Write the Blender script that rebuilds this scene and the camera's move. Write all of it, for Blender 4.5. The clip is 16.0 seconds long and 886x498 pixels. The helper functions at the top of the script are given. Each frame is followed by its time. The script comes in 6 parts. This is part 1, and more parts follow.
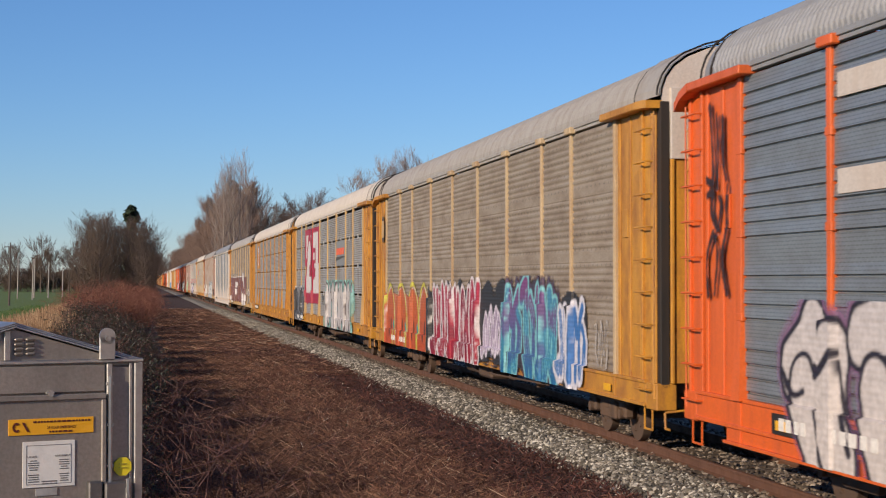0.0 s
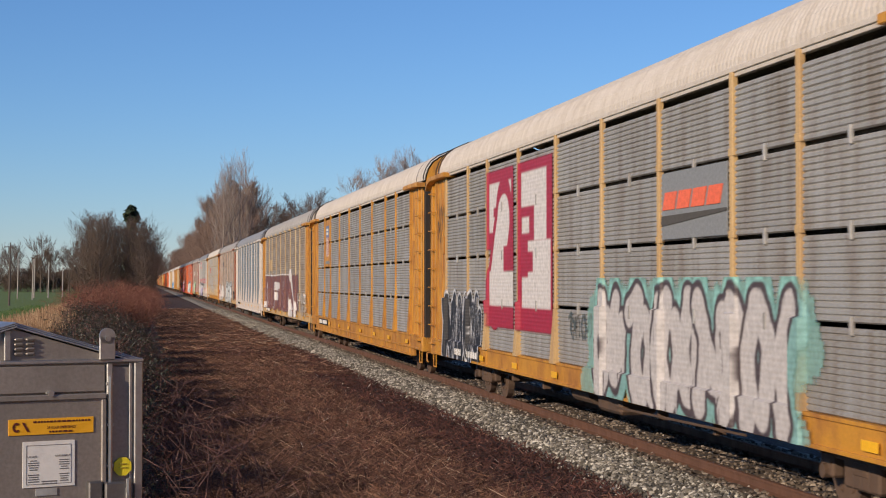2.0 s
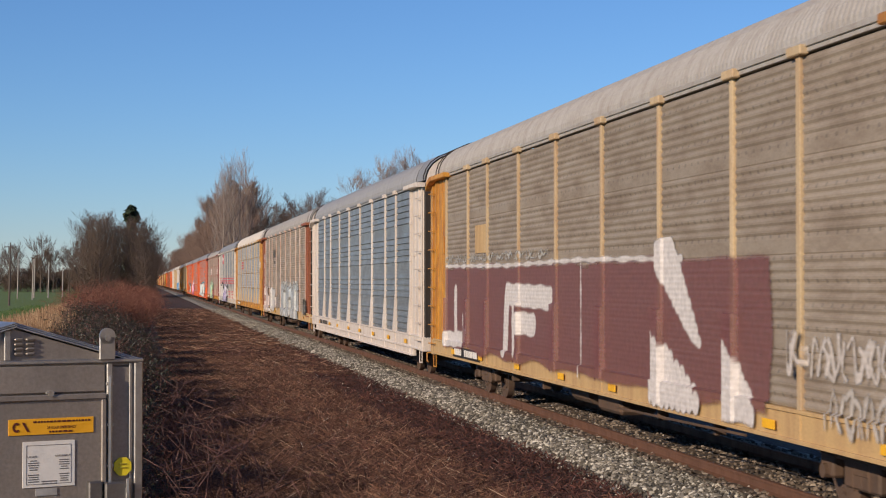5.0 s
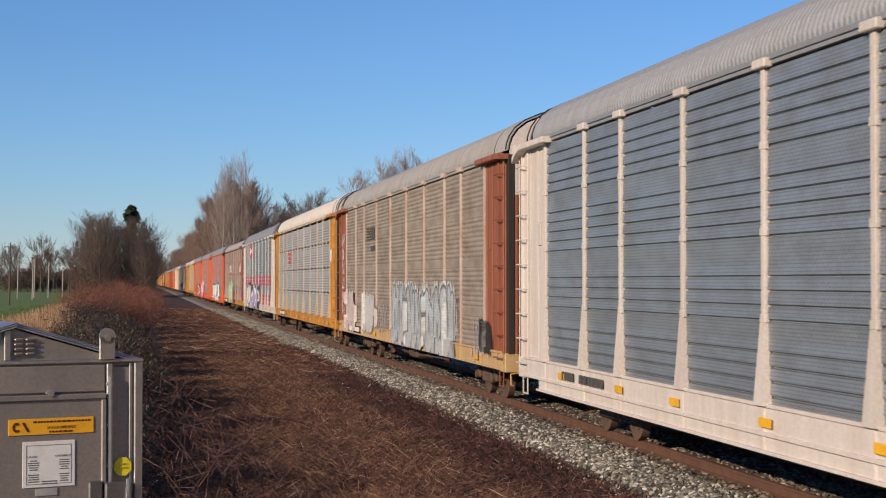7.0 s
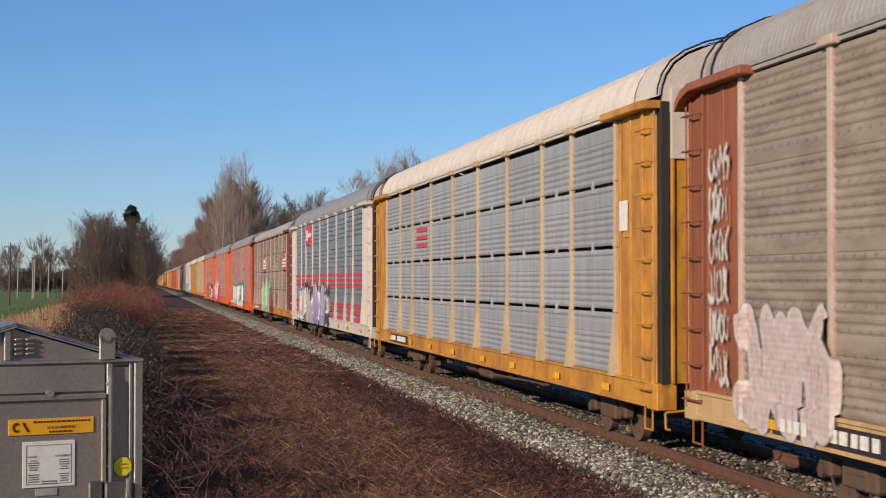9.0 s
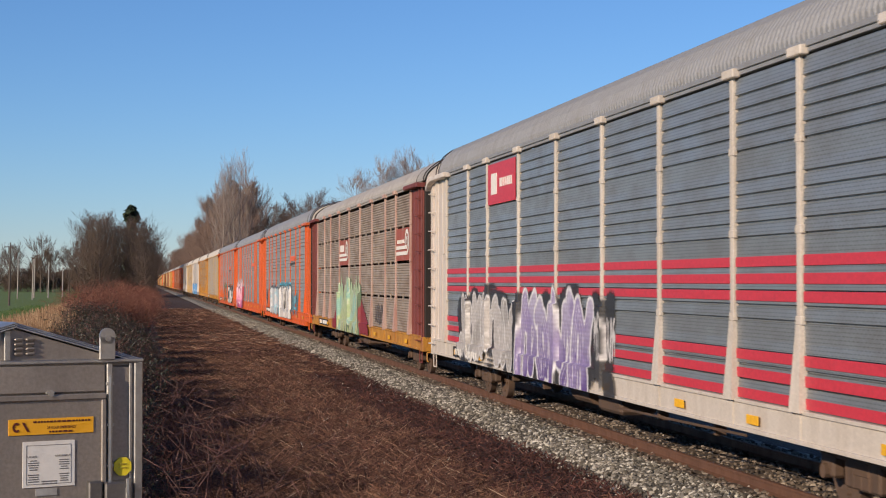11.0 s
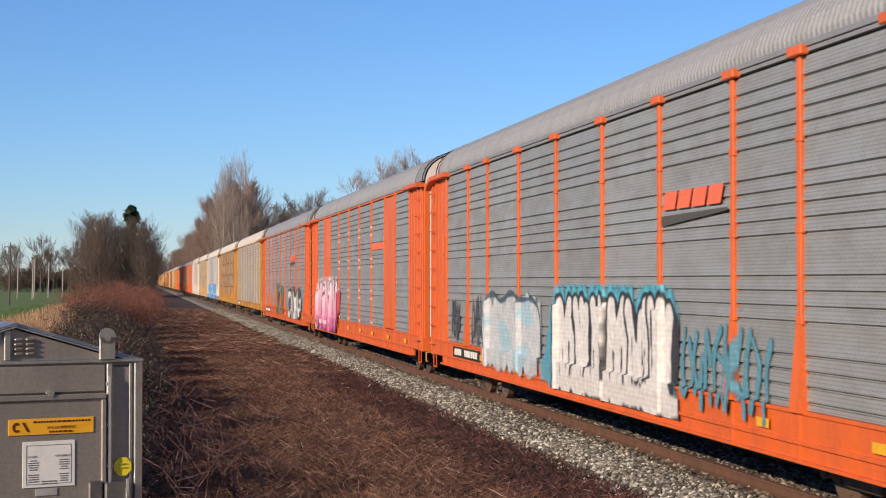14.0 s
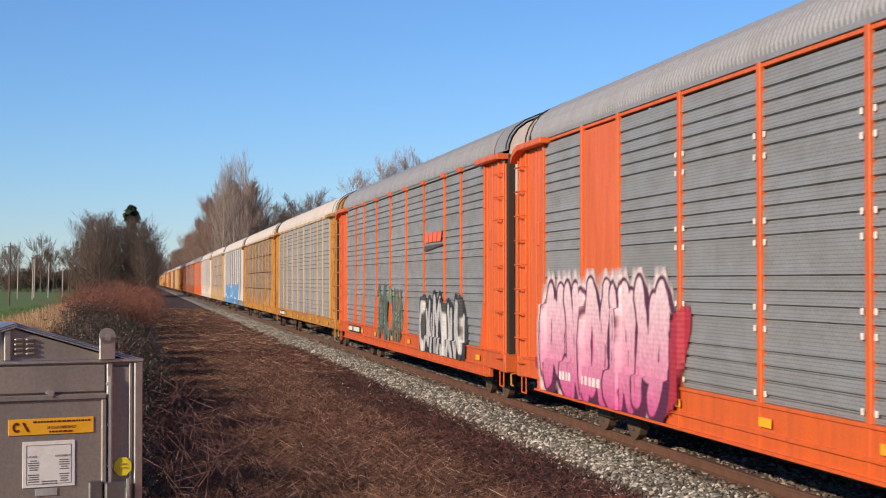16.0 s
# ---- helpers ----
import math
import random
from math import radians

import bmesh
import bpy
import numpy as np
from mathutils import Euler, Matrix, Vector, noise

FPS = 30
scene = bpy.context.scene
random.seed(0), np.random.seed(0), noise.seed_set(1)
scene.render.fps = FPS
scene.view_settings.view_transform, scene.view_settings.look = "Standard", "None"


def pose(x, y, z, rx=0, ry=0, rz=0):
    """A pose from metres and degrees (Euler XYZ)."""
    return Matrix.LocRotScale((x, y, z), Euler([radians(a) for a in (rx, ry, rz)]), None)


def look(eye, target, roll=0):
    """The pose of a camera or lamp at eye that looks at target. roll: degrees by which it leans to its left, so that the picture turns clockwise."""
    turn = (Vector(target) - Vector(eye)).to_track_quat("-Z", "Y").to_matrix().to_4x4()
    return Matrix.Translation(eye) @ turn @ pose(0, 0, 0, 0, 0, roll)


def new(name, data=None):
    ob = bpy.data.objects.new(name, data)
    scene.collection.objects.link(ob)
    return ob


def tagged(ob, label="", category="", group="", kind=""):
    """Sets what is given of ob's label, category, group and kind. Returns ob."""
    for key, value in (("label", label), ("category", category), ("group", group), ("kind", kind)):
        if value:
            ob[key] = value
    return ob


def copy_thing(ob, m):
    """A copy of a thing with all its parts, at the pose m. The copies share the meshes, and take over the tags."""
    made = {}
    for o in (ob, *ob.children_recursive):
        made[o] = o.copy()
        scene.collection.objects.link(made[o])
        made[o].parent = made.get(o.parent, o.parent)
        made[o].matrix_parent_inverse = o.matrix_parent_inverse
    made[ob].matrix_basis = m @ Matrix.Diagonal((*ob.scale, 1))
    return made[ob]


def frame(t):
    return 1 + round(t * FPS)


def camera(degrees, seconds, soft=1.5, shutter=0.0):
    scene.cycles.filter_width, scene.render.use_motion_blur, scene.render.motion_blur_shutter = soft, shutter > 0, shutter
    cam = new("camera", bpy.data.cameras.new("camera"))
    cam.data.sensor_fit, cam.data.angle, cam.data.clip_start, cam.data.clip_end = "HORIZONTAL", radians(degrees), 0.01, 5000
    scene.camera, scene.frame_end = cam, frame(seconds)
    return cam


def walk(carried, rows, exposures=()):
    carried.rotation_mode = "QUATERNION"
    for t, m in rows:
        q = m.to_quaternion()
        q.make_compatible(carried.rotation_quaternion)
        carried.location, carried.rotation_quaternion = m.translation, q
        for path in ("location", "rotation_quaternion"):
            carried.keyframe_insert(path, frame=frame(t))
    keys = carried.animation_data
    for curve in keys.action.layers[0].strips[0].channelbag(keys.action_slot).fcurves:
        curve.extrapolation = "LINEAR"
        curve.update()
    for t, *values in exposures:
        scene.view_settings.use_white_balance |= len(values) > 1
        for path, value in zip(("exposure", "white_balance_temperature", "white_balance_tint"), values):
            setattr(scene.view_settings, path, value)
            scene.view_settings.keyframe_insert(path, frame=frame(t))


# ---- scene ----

# ---------------------------------------------------------------- camera
EYE = Vector((0.0, 0.0, 2.55))
YAW, PITCH, ROLL = 10.2, 1.11, 0.0
cam = camera(29.85, 16.0, soft=1.1, shutter=0.09)
AIM = EYE + 100 * Vector((math.sin(radians(YAW)) * math.cos(radians(PITCH)),
                          math.cos(radians(YAW)) * math.cos(radians(PITCH)), math.sin(radians(PITCH))))
walk(cam, [(0.0, look(EYE, AIM, ROLL)), (16.0, look(EYE, AIM, ROLL))],
     exposures=[(0.0, 0.0, 5750, 16), (3.5, -0.06, 5750, 16), (7.0, 0.0, 5750, 16), (9.0, 0.0, 5750, 16), (12.5, 0.11, 5750, 16), (13.0, 0.21, 5750, 16), (14.5, 0.24, 5750, 16), (16.0, 0.22, 5750, 16)])

# ---------------------------------------------------------------- light
SUN_AZ, SUN_EL = 52.0, 19.5          # the light travels SUN_AZ degrees to the side of the track, from behind
world = bpy.data.worlds.new("sky")
scene.world = world
world.use_nodes = True
wn = world.node_tree.nodes
sky = wn.new("ShaderNodeTexSky")
sky.sky_type = "NISHITA"
sky.sun_disc = False
sky.sun_elevation = radians(SUN_EL)
sky.sun_rotation = radians(SUN_AZ + 180)
sky.air_density, sky.dust_density, sky.ozone_density = 1.0, 0.0, 6.0
wn["Background"].inputs["Strength"].default_value = 0.100
world.node_tree.links.new(sky.outputs[0], wn["Background"].inputs["Color"])
SUN_WAY = Vector((math.sin(radians(SUN_AZ)) * math.cos(radians(SUN_EL)),
                  math.cos(radians(SUN_AZ)) * math.cos(radians(SUN_EL)), -math.sin(radians(SUN_EL))))
sun_data = bpy.data.lights.new("sun", "SUN")
sun_data.energy, sun_data.angle, sun_data.color = 5.0, radians(0.53), (1.0, 0.78, 0.49)
sun = new("sun", sun_data)
sun.matrix_world = look((-40, -40, 30), Vector((-40, -40, 30)) + SUN_WAY)

# ---------------------------------------------------------------- materials
MATS = {}


def tree_of(name):
    m = bpy.data.materials.new(name)
    m.use_nodes = True
    n = m.node_tree.nodes
    return m, n, m.node_tree.links, n["Principled BSDF"]


def noise_tex(n, l, vec, scale, detail=4.0, rough=0.6):
    x = n.new("ShaderNodeTexNoise")
    x.inputs["Scale"].default_value, x.inputs["Detail"].default_value, x.inputs["Roughness"].default_value = scale, detail, rough
    l.new(vec, x.inputs["Vector"])
    return x.outputs["Fac"]


def ramp(n, l, fac, stops):
    r = n.new("ShaderNodeValToRGB")
    while len(r.color_ramp.elements) < len(stops):
        r.color_ramp.elements.new(0.5)
    for e, (p, c) in zip(r.color_ramp.elements, stops):
        e.position, e.color = p, (*c, 1) if len(c) == 3 else c
    l.new(fac, r.inputs["Fac"])
    return r.outputs["Color"]


def mixed(n, l, fac, a, b, how="MIX"):
    m = n.new("ShaderNodeMix")
    m.data_type, m.blend_type = "RGBA", how
    for sock, v in ((m.inputs[0], fac), (m.inputs[6], a), (m.inputs[7], b)):
        if isinstance(v, (int, float)):
            sock.default_value = v
        elif isinstance(v, tuple):
            sock.default_value = (*v, 1)
        else:
            l.new(v, sock)
    return m.outputs[2]


def coords(n, l, scale=(1, 1, 1), spread=True):
    """Object coordinates, shifted per object by its own random number."""
    tc = n.new("ShaderNodeTexCoord")
    mp = n.new("ShaderNodeMapping")
    mp.inputs["Scale"].default_value = scale
    l.new(tc.outputs["Object"], mp.inputs["Vector"])
    if spread:
        oi = n.new("ShaderNodeObjectInfo")
        mu = n.new("ShaderNodeMath")
        mu.operation = "MULTIPLY"
        mu.inputs[1].default_value = 37.0
        l.new(oi.outputs["Random"], mu.inputs[0])
        l.new(mu.outputs[0], mp.inputs["Location"])
    return mp.outputs["Vector"]


def bump(n, l, b, fac, strength, dist):
    bp = n.new("ShaderNodeBump")
    bp.inputs["Strength"].default_value, bp.inputs["Distance"].default_value = strength, dist
    l.new(fac, bp.inputs["Height"])
    l.new(bp.outputs["Normal"], b.inputs["Normal"])


def punched(n, l, col, w, h, gap, depth):
    """Rows of small dark slots or bolts in a sheet that stands in the yz plane."""
    tc = n.new("ShaderNodeTexCoord")
    sp, cb = n.new("ShaderNodeSeparateXYZ"), n.new("ShaderNodeCombineXYZ")
    l.new(tc.outputs["Object"], sp.inputs[0])
    l.new(sp.outputs["Y"], cb.inputs["X"])
    l.new(sp.outputs["Z"], cb.inputs["Y"])
    br = n.new("ShaderNodeTexBrick")
    br.inputs["Scale"].default_value = 1.0
    br.inputs["Brick Width"].default_value, br.inputs["Row Height"].default_value = w, h
    br.inputs["Mortar Size"].default_value, br.inputs["Mortar Smooth"].default_value = gap, 0.1
    l.new(cb.outputs[0], br.inputs["Vector"])
    f = ramp(n, l, br.outputs["Fac"], [(0.0, (depth,) * 3), (1.0, (0, 0, 0))])
    return mixed(n, l, f, col, (0.03, 0.032, 0.035))


def worn(name, base, dirt=(0.12, 0.075, 0.045), amount=0.5, rough=0.5, metal=0.0, streak=(2.0, 2.0, 0.35), grain=30.0, vary=0.12, holes=None):
    """Weathered painted or bare metal: large streaks of dirt, fine grain, and a shade of its own for each piece."""
    if name in MATS:
        return MATS[name]
    m, n, l, b = tree_of(name)
    v = coords(n, l, streak)
    v2 = coords(n, l)
    big = noise_tex(n, l, v, 1.6, 6, 0.65)
    fine = noise_tex(n, l, v2, grain, 3, 0.6)
    oi = n.new("ShaderNodeObjectInfo")
    shade = ramp(n, l, oi.outputs["Random"], [(0.0, (1 - vary,) * 3), (1.0, (1 + vary * 0.4,) * 3)])
    col = mixed(n, l, 1.0, base, shade, "MULTIPLY")
    mask = ramp(n, l, big, [(0.42, (0, 0, 0)), (0.66, (amount,) * 3)])
    col = mixed(n, l, mask, col, dirt)
    tone = ramp(n, l, fine, [(0.3, (0.86,) * 3), (0.7, (1.08,) * 3)])
    col = mixed(n, l, 1.0, col, tone, "MULTIPLY")
    if holes:
        col = punched(n, l, col, *holes)
    l.new(col, b.inputs["Base Color"])
    rr = ramp(n, l, big, [(0.3, (rough * 0.85,) * 3), (0.75, (min(1, rough * 1.35),) * 3)])
    l.new(rr, b.inputs["Roughness"])
    b.inputs["Metallic"].default_value = metal
    bump(n, l, b, fine, 0.12, 0.01)
    MATS[name] = m
    return m


def plain(name, base, rough=0.6, metal=0.0, grain=20.0, vary=0.25):
    if name in MATS:
        return MATS[name]
    m, n, l, b = tree_of(name)
    fine = noise_tex(n, l, coords(n, l), grain, 5, 0.65)
    tone = ramp(n, l, fine, [(0.25, (1 - vary,) * 3), (0.75, (1 + vary,) * 3)])
    l.new(mixed(n, l, 1.0, base, tone, "MULTIPLY"), b.inputs["Base Color"])
    b.inputs["Roughness"].default_value, b.inputs["Metallic"].default_value = rough, metal
    bump(n, l, b, fine, 0.2, 0.01)
    MATS[name] = m
    return m


def islands(name, stops, rough=0.8, trans=0.0):
    """Stuff made of many small pieces, each with its own colour."""
    m, n, l, b = tree_of(name)
    g = n.new("ShaderNodeNewGeometry")
    v = coords(n, l, spread=False)
    big = noise_tex(n, l, v, 0.6, 3, 0.6)
    col = ramp(n, l, g.outputs["Random Per Island"], stops)
    tone = ramp(n, l, big, [(0.3, (0.72,) * 3), (0.7, (1.2,) * 3)])
    l.new(mixed(n, l, 1.0, col, tone, "MULTIPLY"), b.inputs["Base Color"])
    b.inputs["Roughness"].default_value = rough
    return m


# ---------------------------------------------------------------- mesh helpers
def part(name, bm, material, parent=None, label="", smooth=False, m=None):
    """Links a bmesh (or a mesh that is shared) as one mesh object."""
    if isinstance(bm, bmesh.types.BMesh):
        me = bpy.data.meshes.new(name)
        bm.to_mesh(me)
        bm.free()
        for q in (material if isinstance(material, (list, tuple)) else [material]):
            me.materials.append(q)
        if smooth:
            me.polygons.foreach_set("use_smooth", [True] * len(me.polygons))
    else:
        me = bm
    ob = new(name, me)
    if parent is not None:
        ob.parent = parent
    if m is not None:
        ob.matrix_basis = m
    if label:
        ob["label"] = label
    return ob


def box(bm, x0, x1, y0, y1, z0, z1, bevel=0.0, mat=0):
    r = bmesh.ops.create_cube(bm, size=1.0, matrix=Matrix.Translation(((x0 + x1) / 2, (y0 + y1) / 2, (z0 + z1) / 2)) @ Matrix.Diagonal((x1 - x0, y1 - y0, z1 - z0, 1)))
    fs = {f for v in r["verts"] for f in v.link_faces}
    for f in fs:
        f.material_index = mat
    if bevel > 0:
        es = list({e for v in r["verts"] for e in v.link_edges})
        bmesh.ops.bevel(bm, geom=es, offset=bevel, segments=1, affect="EDGES")
    return bm


def rod(bm, a, b, r0, r1=None, seg=6):
    """A round bar from a to b."""
    a, b = Vector(a), Vector(b)
    d = b - a
    mt = Matrix.Translation((a + b) / 2) @ d.to_track_quat("Z", "Y").to_matrix().to_4x4()
    bmesh.ops.create_cone(bm, cap_ends=True, segments=seg, radius1=r0, radius2=r0 if r1 is None else r1, depth=d.length, matrix=mt)
    return bm


def mesh_of(name, verts, faces, material, smooth=False):
    me = bpy.data.meshes.new(name)
    me.from_pydata(verts, [], faces)
    for q in (material if isinstance(material, (list, tuple)) else [material]):
        me.materials.append(q)
    if smooth:
        me.polygons.foreach_set("use_smooth", [True] * len(me.polygons))
    me.update()
    return me


# ---------------------------------------------------------------- ground
SIDE = 7.085            # plane of the wagons' near side
TRACK = SIDE + 1.55     # middle of the track


def ground_height(x, y):
    """Height of the terrain: track bed, brush strip, bank, and the field lower down."""
    if x > TRACK:
        d = x - TRACK
        return -0.62 - max(0.0, d - 2.4) * 0.2 if d < 5 else -1.12
    d = TRACK - x
    z = -0.62 + 0.30 * min(1.0, max(0.0, (d - 1.95) / 0.3))
    if d > 2.5:
        z += 0.09 * noise.noise(Vector((x * 0.5, y * 0.3, 0))) * min(1.0, d - 2.5) + 0.05 * noise.noise(Vector((x * 1.7, y * 1.1, 4)))
    if x < 0.3:
        near = 1.0 - min(1.0, max(0.0, (y - 110) / 60))
        up = min(1.0, (0.3 - x) / 2.6)
        z += 0.85 * near * up * up * (3 - 2 * up)
        down = min(1.0, max(0.0, (-4.2 - x) / 3.5))
        down = max(down, (1 - near) * min(1.0, max(0.0, (-1 - x) / 4)))
        down = down * down * (3 - 2 * down)
        z = z * (1 - down) - 1.0 * down
    return z


def axis(stops):
    out = []
    for a, b, step in stops:
        out += list(np.arange(a, b, step))
    return out + [stops[-1][1]]


xs = axis([(-2500, -100, 300), (-100, -20, 8), (-20, -8, 2), (-8, 12, 0.35), (12, 40, 4), (40, 100, 20), (100, 2500, 300)])
ys = axis([(-300, 0, 30), (0, 40, 0.5), (40, 120, 2), (120, 400, 14), (400, 3400, 250)])
gv = [(x, y, ground_height(x, y)) for y in ys for x in xs]
gf = [(j * len(xs) + i, j * len(xs) + i + 1, (j + 1) * len(xs) + i + 1, (j + 1) * len(xs) + i) for j in range(len(ys) - 1) for i in range(len(xs) - 1)]


def ground_material():
    m, n, l, b = tree_of("soil_and_grass")
    v = coords(n, l, spread=False)
    big = noise_tex(n, l, v, 0.5, 6, 0.65)
    fine = noise_tex(n, l, v, 14.0, 6, 0.7)
    brown = ramp(n, l, fine, [(0.3, (0.016, 0.007, 0.005)), (0.55, (0.055, 0.026, 0.018)), (0.78, (0.14, 0.068, 0.045))])
    green = ramp(n, l, noise_tex(n, l, v, 3.0, 6, 0.7), [(0.3, (0.085, 0.135, 0.022)), (0.7, (0.14, 0.205, 0.04))])
    sep = n.new("ShaderNodeSeparateXYZ")
    l.new(v, sep.inputs[0])
    a = n.new("ShaderNodeMath")
    a.operation = "MULTIPLY_ADD"
    l.new(big, a.inputs[0])
    a.inputs[1].default_value = 3.0
    l.new(sep.outputs["X"], a.inputs[2])
    mr = n.new("ShaderNodeMapRange")
    mr.inputs["From Min"].default_value, mr.inputs["From Max"].default_value = -5.2, -6.2
    l.new(a.outputs[0], mr.inputs["Value"])
    l.new(mixed(n, l, mr.outputs[0], brown, green), b.inputs["Base Color"])
    b.inputs["Roughness"].default_value = 0.95
    bump(n, l, b, fine, 0.6, 0.05)
    return m


ground = new("ground", mesh_of("ground", gv, gf, ground_material(), True))
tagged(ground, "brown brushy soil beside the line, green field beyond", "ground", kind="structure")


def stone_mesh(count, place, size, seed, mat, name):
    """Many small broken stones joined into one mesh."""
    rng = np.random.default_rng(seed)
    ico = bmesh.new()
    bmesh.ops.create_icosphere(ico, subdivisions=1, radius=1.0)
    bv = np.array([v.co[:] for v in ico.verts])
    bf = np.array([[v.index for v in f.verts] for f in ico.faces])
    ico.free()
    p = place(rng, count)
    count = len(p)
    sc = size * (0.55 + 0.9 * rng.random((count, 1, 1))) * (0.7 + 0.6 * rng.random((count, 1, 3)))
    jig = 1 + 0.45 * (rng.random((count, len(bv), 1)) - 0.5)
    ang = rng.random(count) * 6.283
    ca, sa = np.cos(ang)[:, None], np.sin(ang)[:, None]
    v = bv[None] * jig * sc
    vx, vy = v[..., 0] * ca - v[..., 1] * sa, v[..., 0] * sa + v[..., 1] * ca
    v = np.stack([vx, vy, v[..., 2] * 0.8], -1) + p[:, None, :]
    f = bf[None] + (np.arange(count) * len(bv))[:, None, None]
    me = bpy.data.meshes.new(name)
    me.from_pydata(v.reshape(-1, 3).tolist(), [], f.reshape(-1, 3).tolist())
    me.materials.append(mat)
    return new(name, me)


def bed_z(x):
    """Top of the ballast over the section of the track."""
    d = np.abs(x - TRACK)
    return np.where(d < 1.75, -0.17, -0.17 - (d - 1.75) * 0.28)


def ballast_section():
    prof = [(-2.85, -0.62), (-2.35, -0.37), (-1.75, -0.19), (1.75, -0.19), (2.45, -0.38), (2.85, -0.62)]
    yy = axis([(-40, 60, 10), (60, 1000, 50)])
    v = [(TRACK + a, y, z) for y in yy for a, z in prof]
    k = len(prof)
    f = [(j * k + i, j * k + i + 1, (j + 1) * k + i + 1, (j + 1) * k + i) for j in range(len(yy) - 1) for i in range(k - 1)]
    m, n, l, b = tree_of("crushed_stone")
    vc = coords(n, l, spread=False)
    vo = n.new("ShaderNodeTexVoronoi")
    vo.inputs["Scale"].default_value = 16.0
    l.new(vc, vo.inputs["Vector"])
    c1 = ramp(n, l, vo.outputs["Color"], [(0.1, (0.12, 0.11, 0.09)), (0.5, (0.31, 0.285, 0.24)), (0.9, (0.54, 0.50, 0.44))])
    # darkens each stone towards its gaps: crevice shade put into the colour
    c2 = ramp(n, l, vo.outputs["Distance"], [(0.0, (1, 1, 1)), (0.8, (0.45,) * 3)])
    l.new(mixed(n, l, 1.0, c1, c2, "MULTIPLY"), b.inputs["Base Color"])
    b.inputs["Roughness"].default_value = 0.9
    bump(n, l, b, vo.outputs["Distance"], 0.4, 0.02)
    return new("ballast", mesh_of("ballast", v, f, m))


tagged(ballast_section(), "bed of pale grey crushed stone under the rails", "ballast", kind="structure")
stone_mat = islands("stones", [(0.0, (0.045, 0.04, 0.032)), (0.35, (0.105, 0.094, 0.075)), (0.7, (0.235, 0.212, 0.172)), (1.0, (0.60, 0.56, 0.48))], 0.85)


def near_stones(rng, k):
    y = 13.0 + 150 * rng.random(k) ** 1.8
    w = 2.34 + 0.22 * np.sin(y * 0.8) * np.sin(y * 0.37 + 1) + 0.14 * np.sin(y * 2.3) + 0.75 * (rng.random(k) ** 2 - 0.3)
    x = TRACK - 1.12 - np.minimum(w - 1.12, 1.7) * rng.random(k)
    return np.stack([x, y, bed_z(x) + 0.012 * rng.random(k)], -1)


def track_stones(rng, k):
    y = 12.0 + 90 * rng.random(k) ** 1.7
    x = TRACK - 1.3 + 2.9 * rng.random(k)
    return np.stack([x, y, -0.175 + 0.02 * rng.random(k)], -1)


tagged(stone_mesh(46000, near_stones, 0.030, 3, stone_mat, "loose_ballast"), "pale broken ballast stones beside the rail", "ballast", kind="stuff")
brown_stone = islands("brown_stones", [(0.0, (0.05, 0.038, 0.030)), (0.5, (0.135, 0.105, 0.082)), (1.0, (0.31, 0.26, 0.215))], 0.9)
tagged(stone_mesh(16000, track_stones, 0.032, 4, brown_stone, "track_ballast"), "rust-stained brown ballast stones between the rails", "ballast", kind="stuff")


def rail(x, name):
    prof = [(-0.07, -0.17), (0.07, -0.17), (0.07, -0.155), (0.012, -0.13), (0.012, -0.045), (0.036, -0.035), (0.036, -0.006), (0.028, 0.0), (-0.028, 0.0), (-0.036, -0.006), (-0.036, -0.035), (-0.012, -0.045), (-0.012, -0.13), (-0.07, -0.155)]
    yy = axis([(-40, 60, 20), (60, 1000, 100)])
    k = len(prof)
    v = [(x + a, y, z) for y in yy for a, z in prof]
    f = [(j * k + i, j * k + (i + 1) % k, (j + 1) * k + (i + 1) % k, (j + 1) * k + i) for j in range(len(yy) - 1) for i in range(k)]
    ob = new(name, mesh_of(name, v, f, worn("rail_steel", (0.17, 0.085, 0.052), (0.09, 0.045, 0.03), 0.6, 0.6, 0.2)))
    return tagged(ob, "rusty brown steel rail on the ballast", "rail", "rails", "structure")


rail(TRACK - 0.7535, "rail")
rail(TRACK + 0.7535, "rail")

def ties():
    wood = worn("tie_wood", (0.075, 0.055, 0.042), (0.03, 0.022, 0.018), 0.6, 0.9)
    bm = bmesh.new()
    box(bm, -1.3, 1.3, -0.11, 0.11, -0.36, -0.155, 0.012)
    first = None
    for i in range(120):
        y = 9.0 + i * 0.51
        if first is None:
            first = part("railway_tie", bm, wood, m=pose(TRACK, y, 0))
            tagged(first, "dark weathered wooden railway tie in the ballast", "railway tie", "ties under the rails")
        else:
            copy_thing(first, pose(TRACK + random.uniform(-0.02, 0.02), y, 0, 0, 0, random.uniform(-0.8, 0.8)))


ties()

# ---------------------------------------------------------------- the train
SPEED, PITCH_LEN = 19.735, 29.6
EDGES = [-12.1, -9.45, -7.35, -4.42, -1.48, 1.48, 4.42, 7.35, 9.45, 12.1]     # the posts along a side
HALF = 14.2                        # half the length of the body
Z_SILL, Z_DECK, Z_EAVE, Z_TOP = 0.80, 1.12, 5.12, 6.0
CARS = []

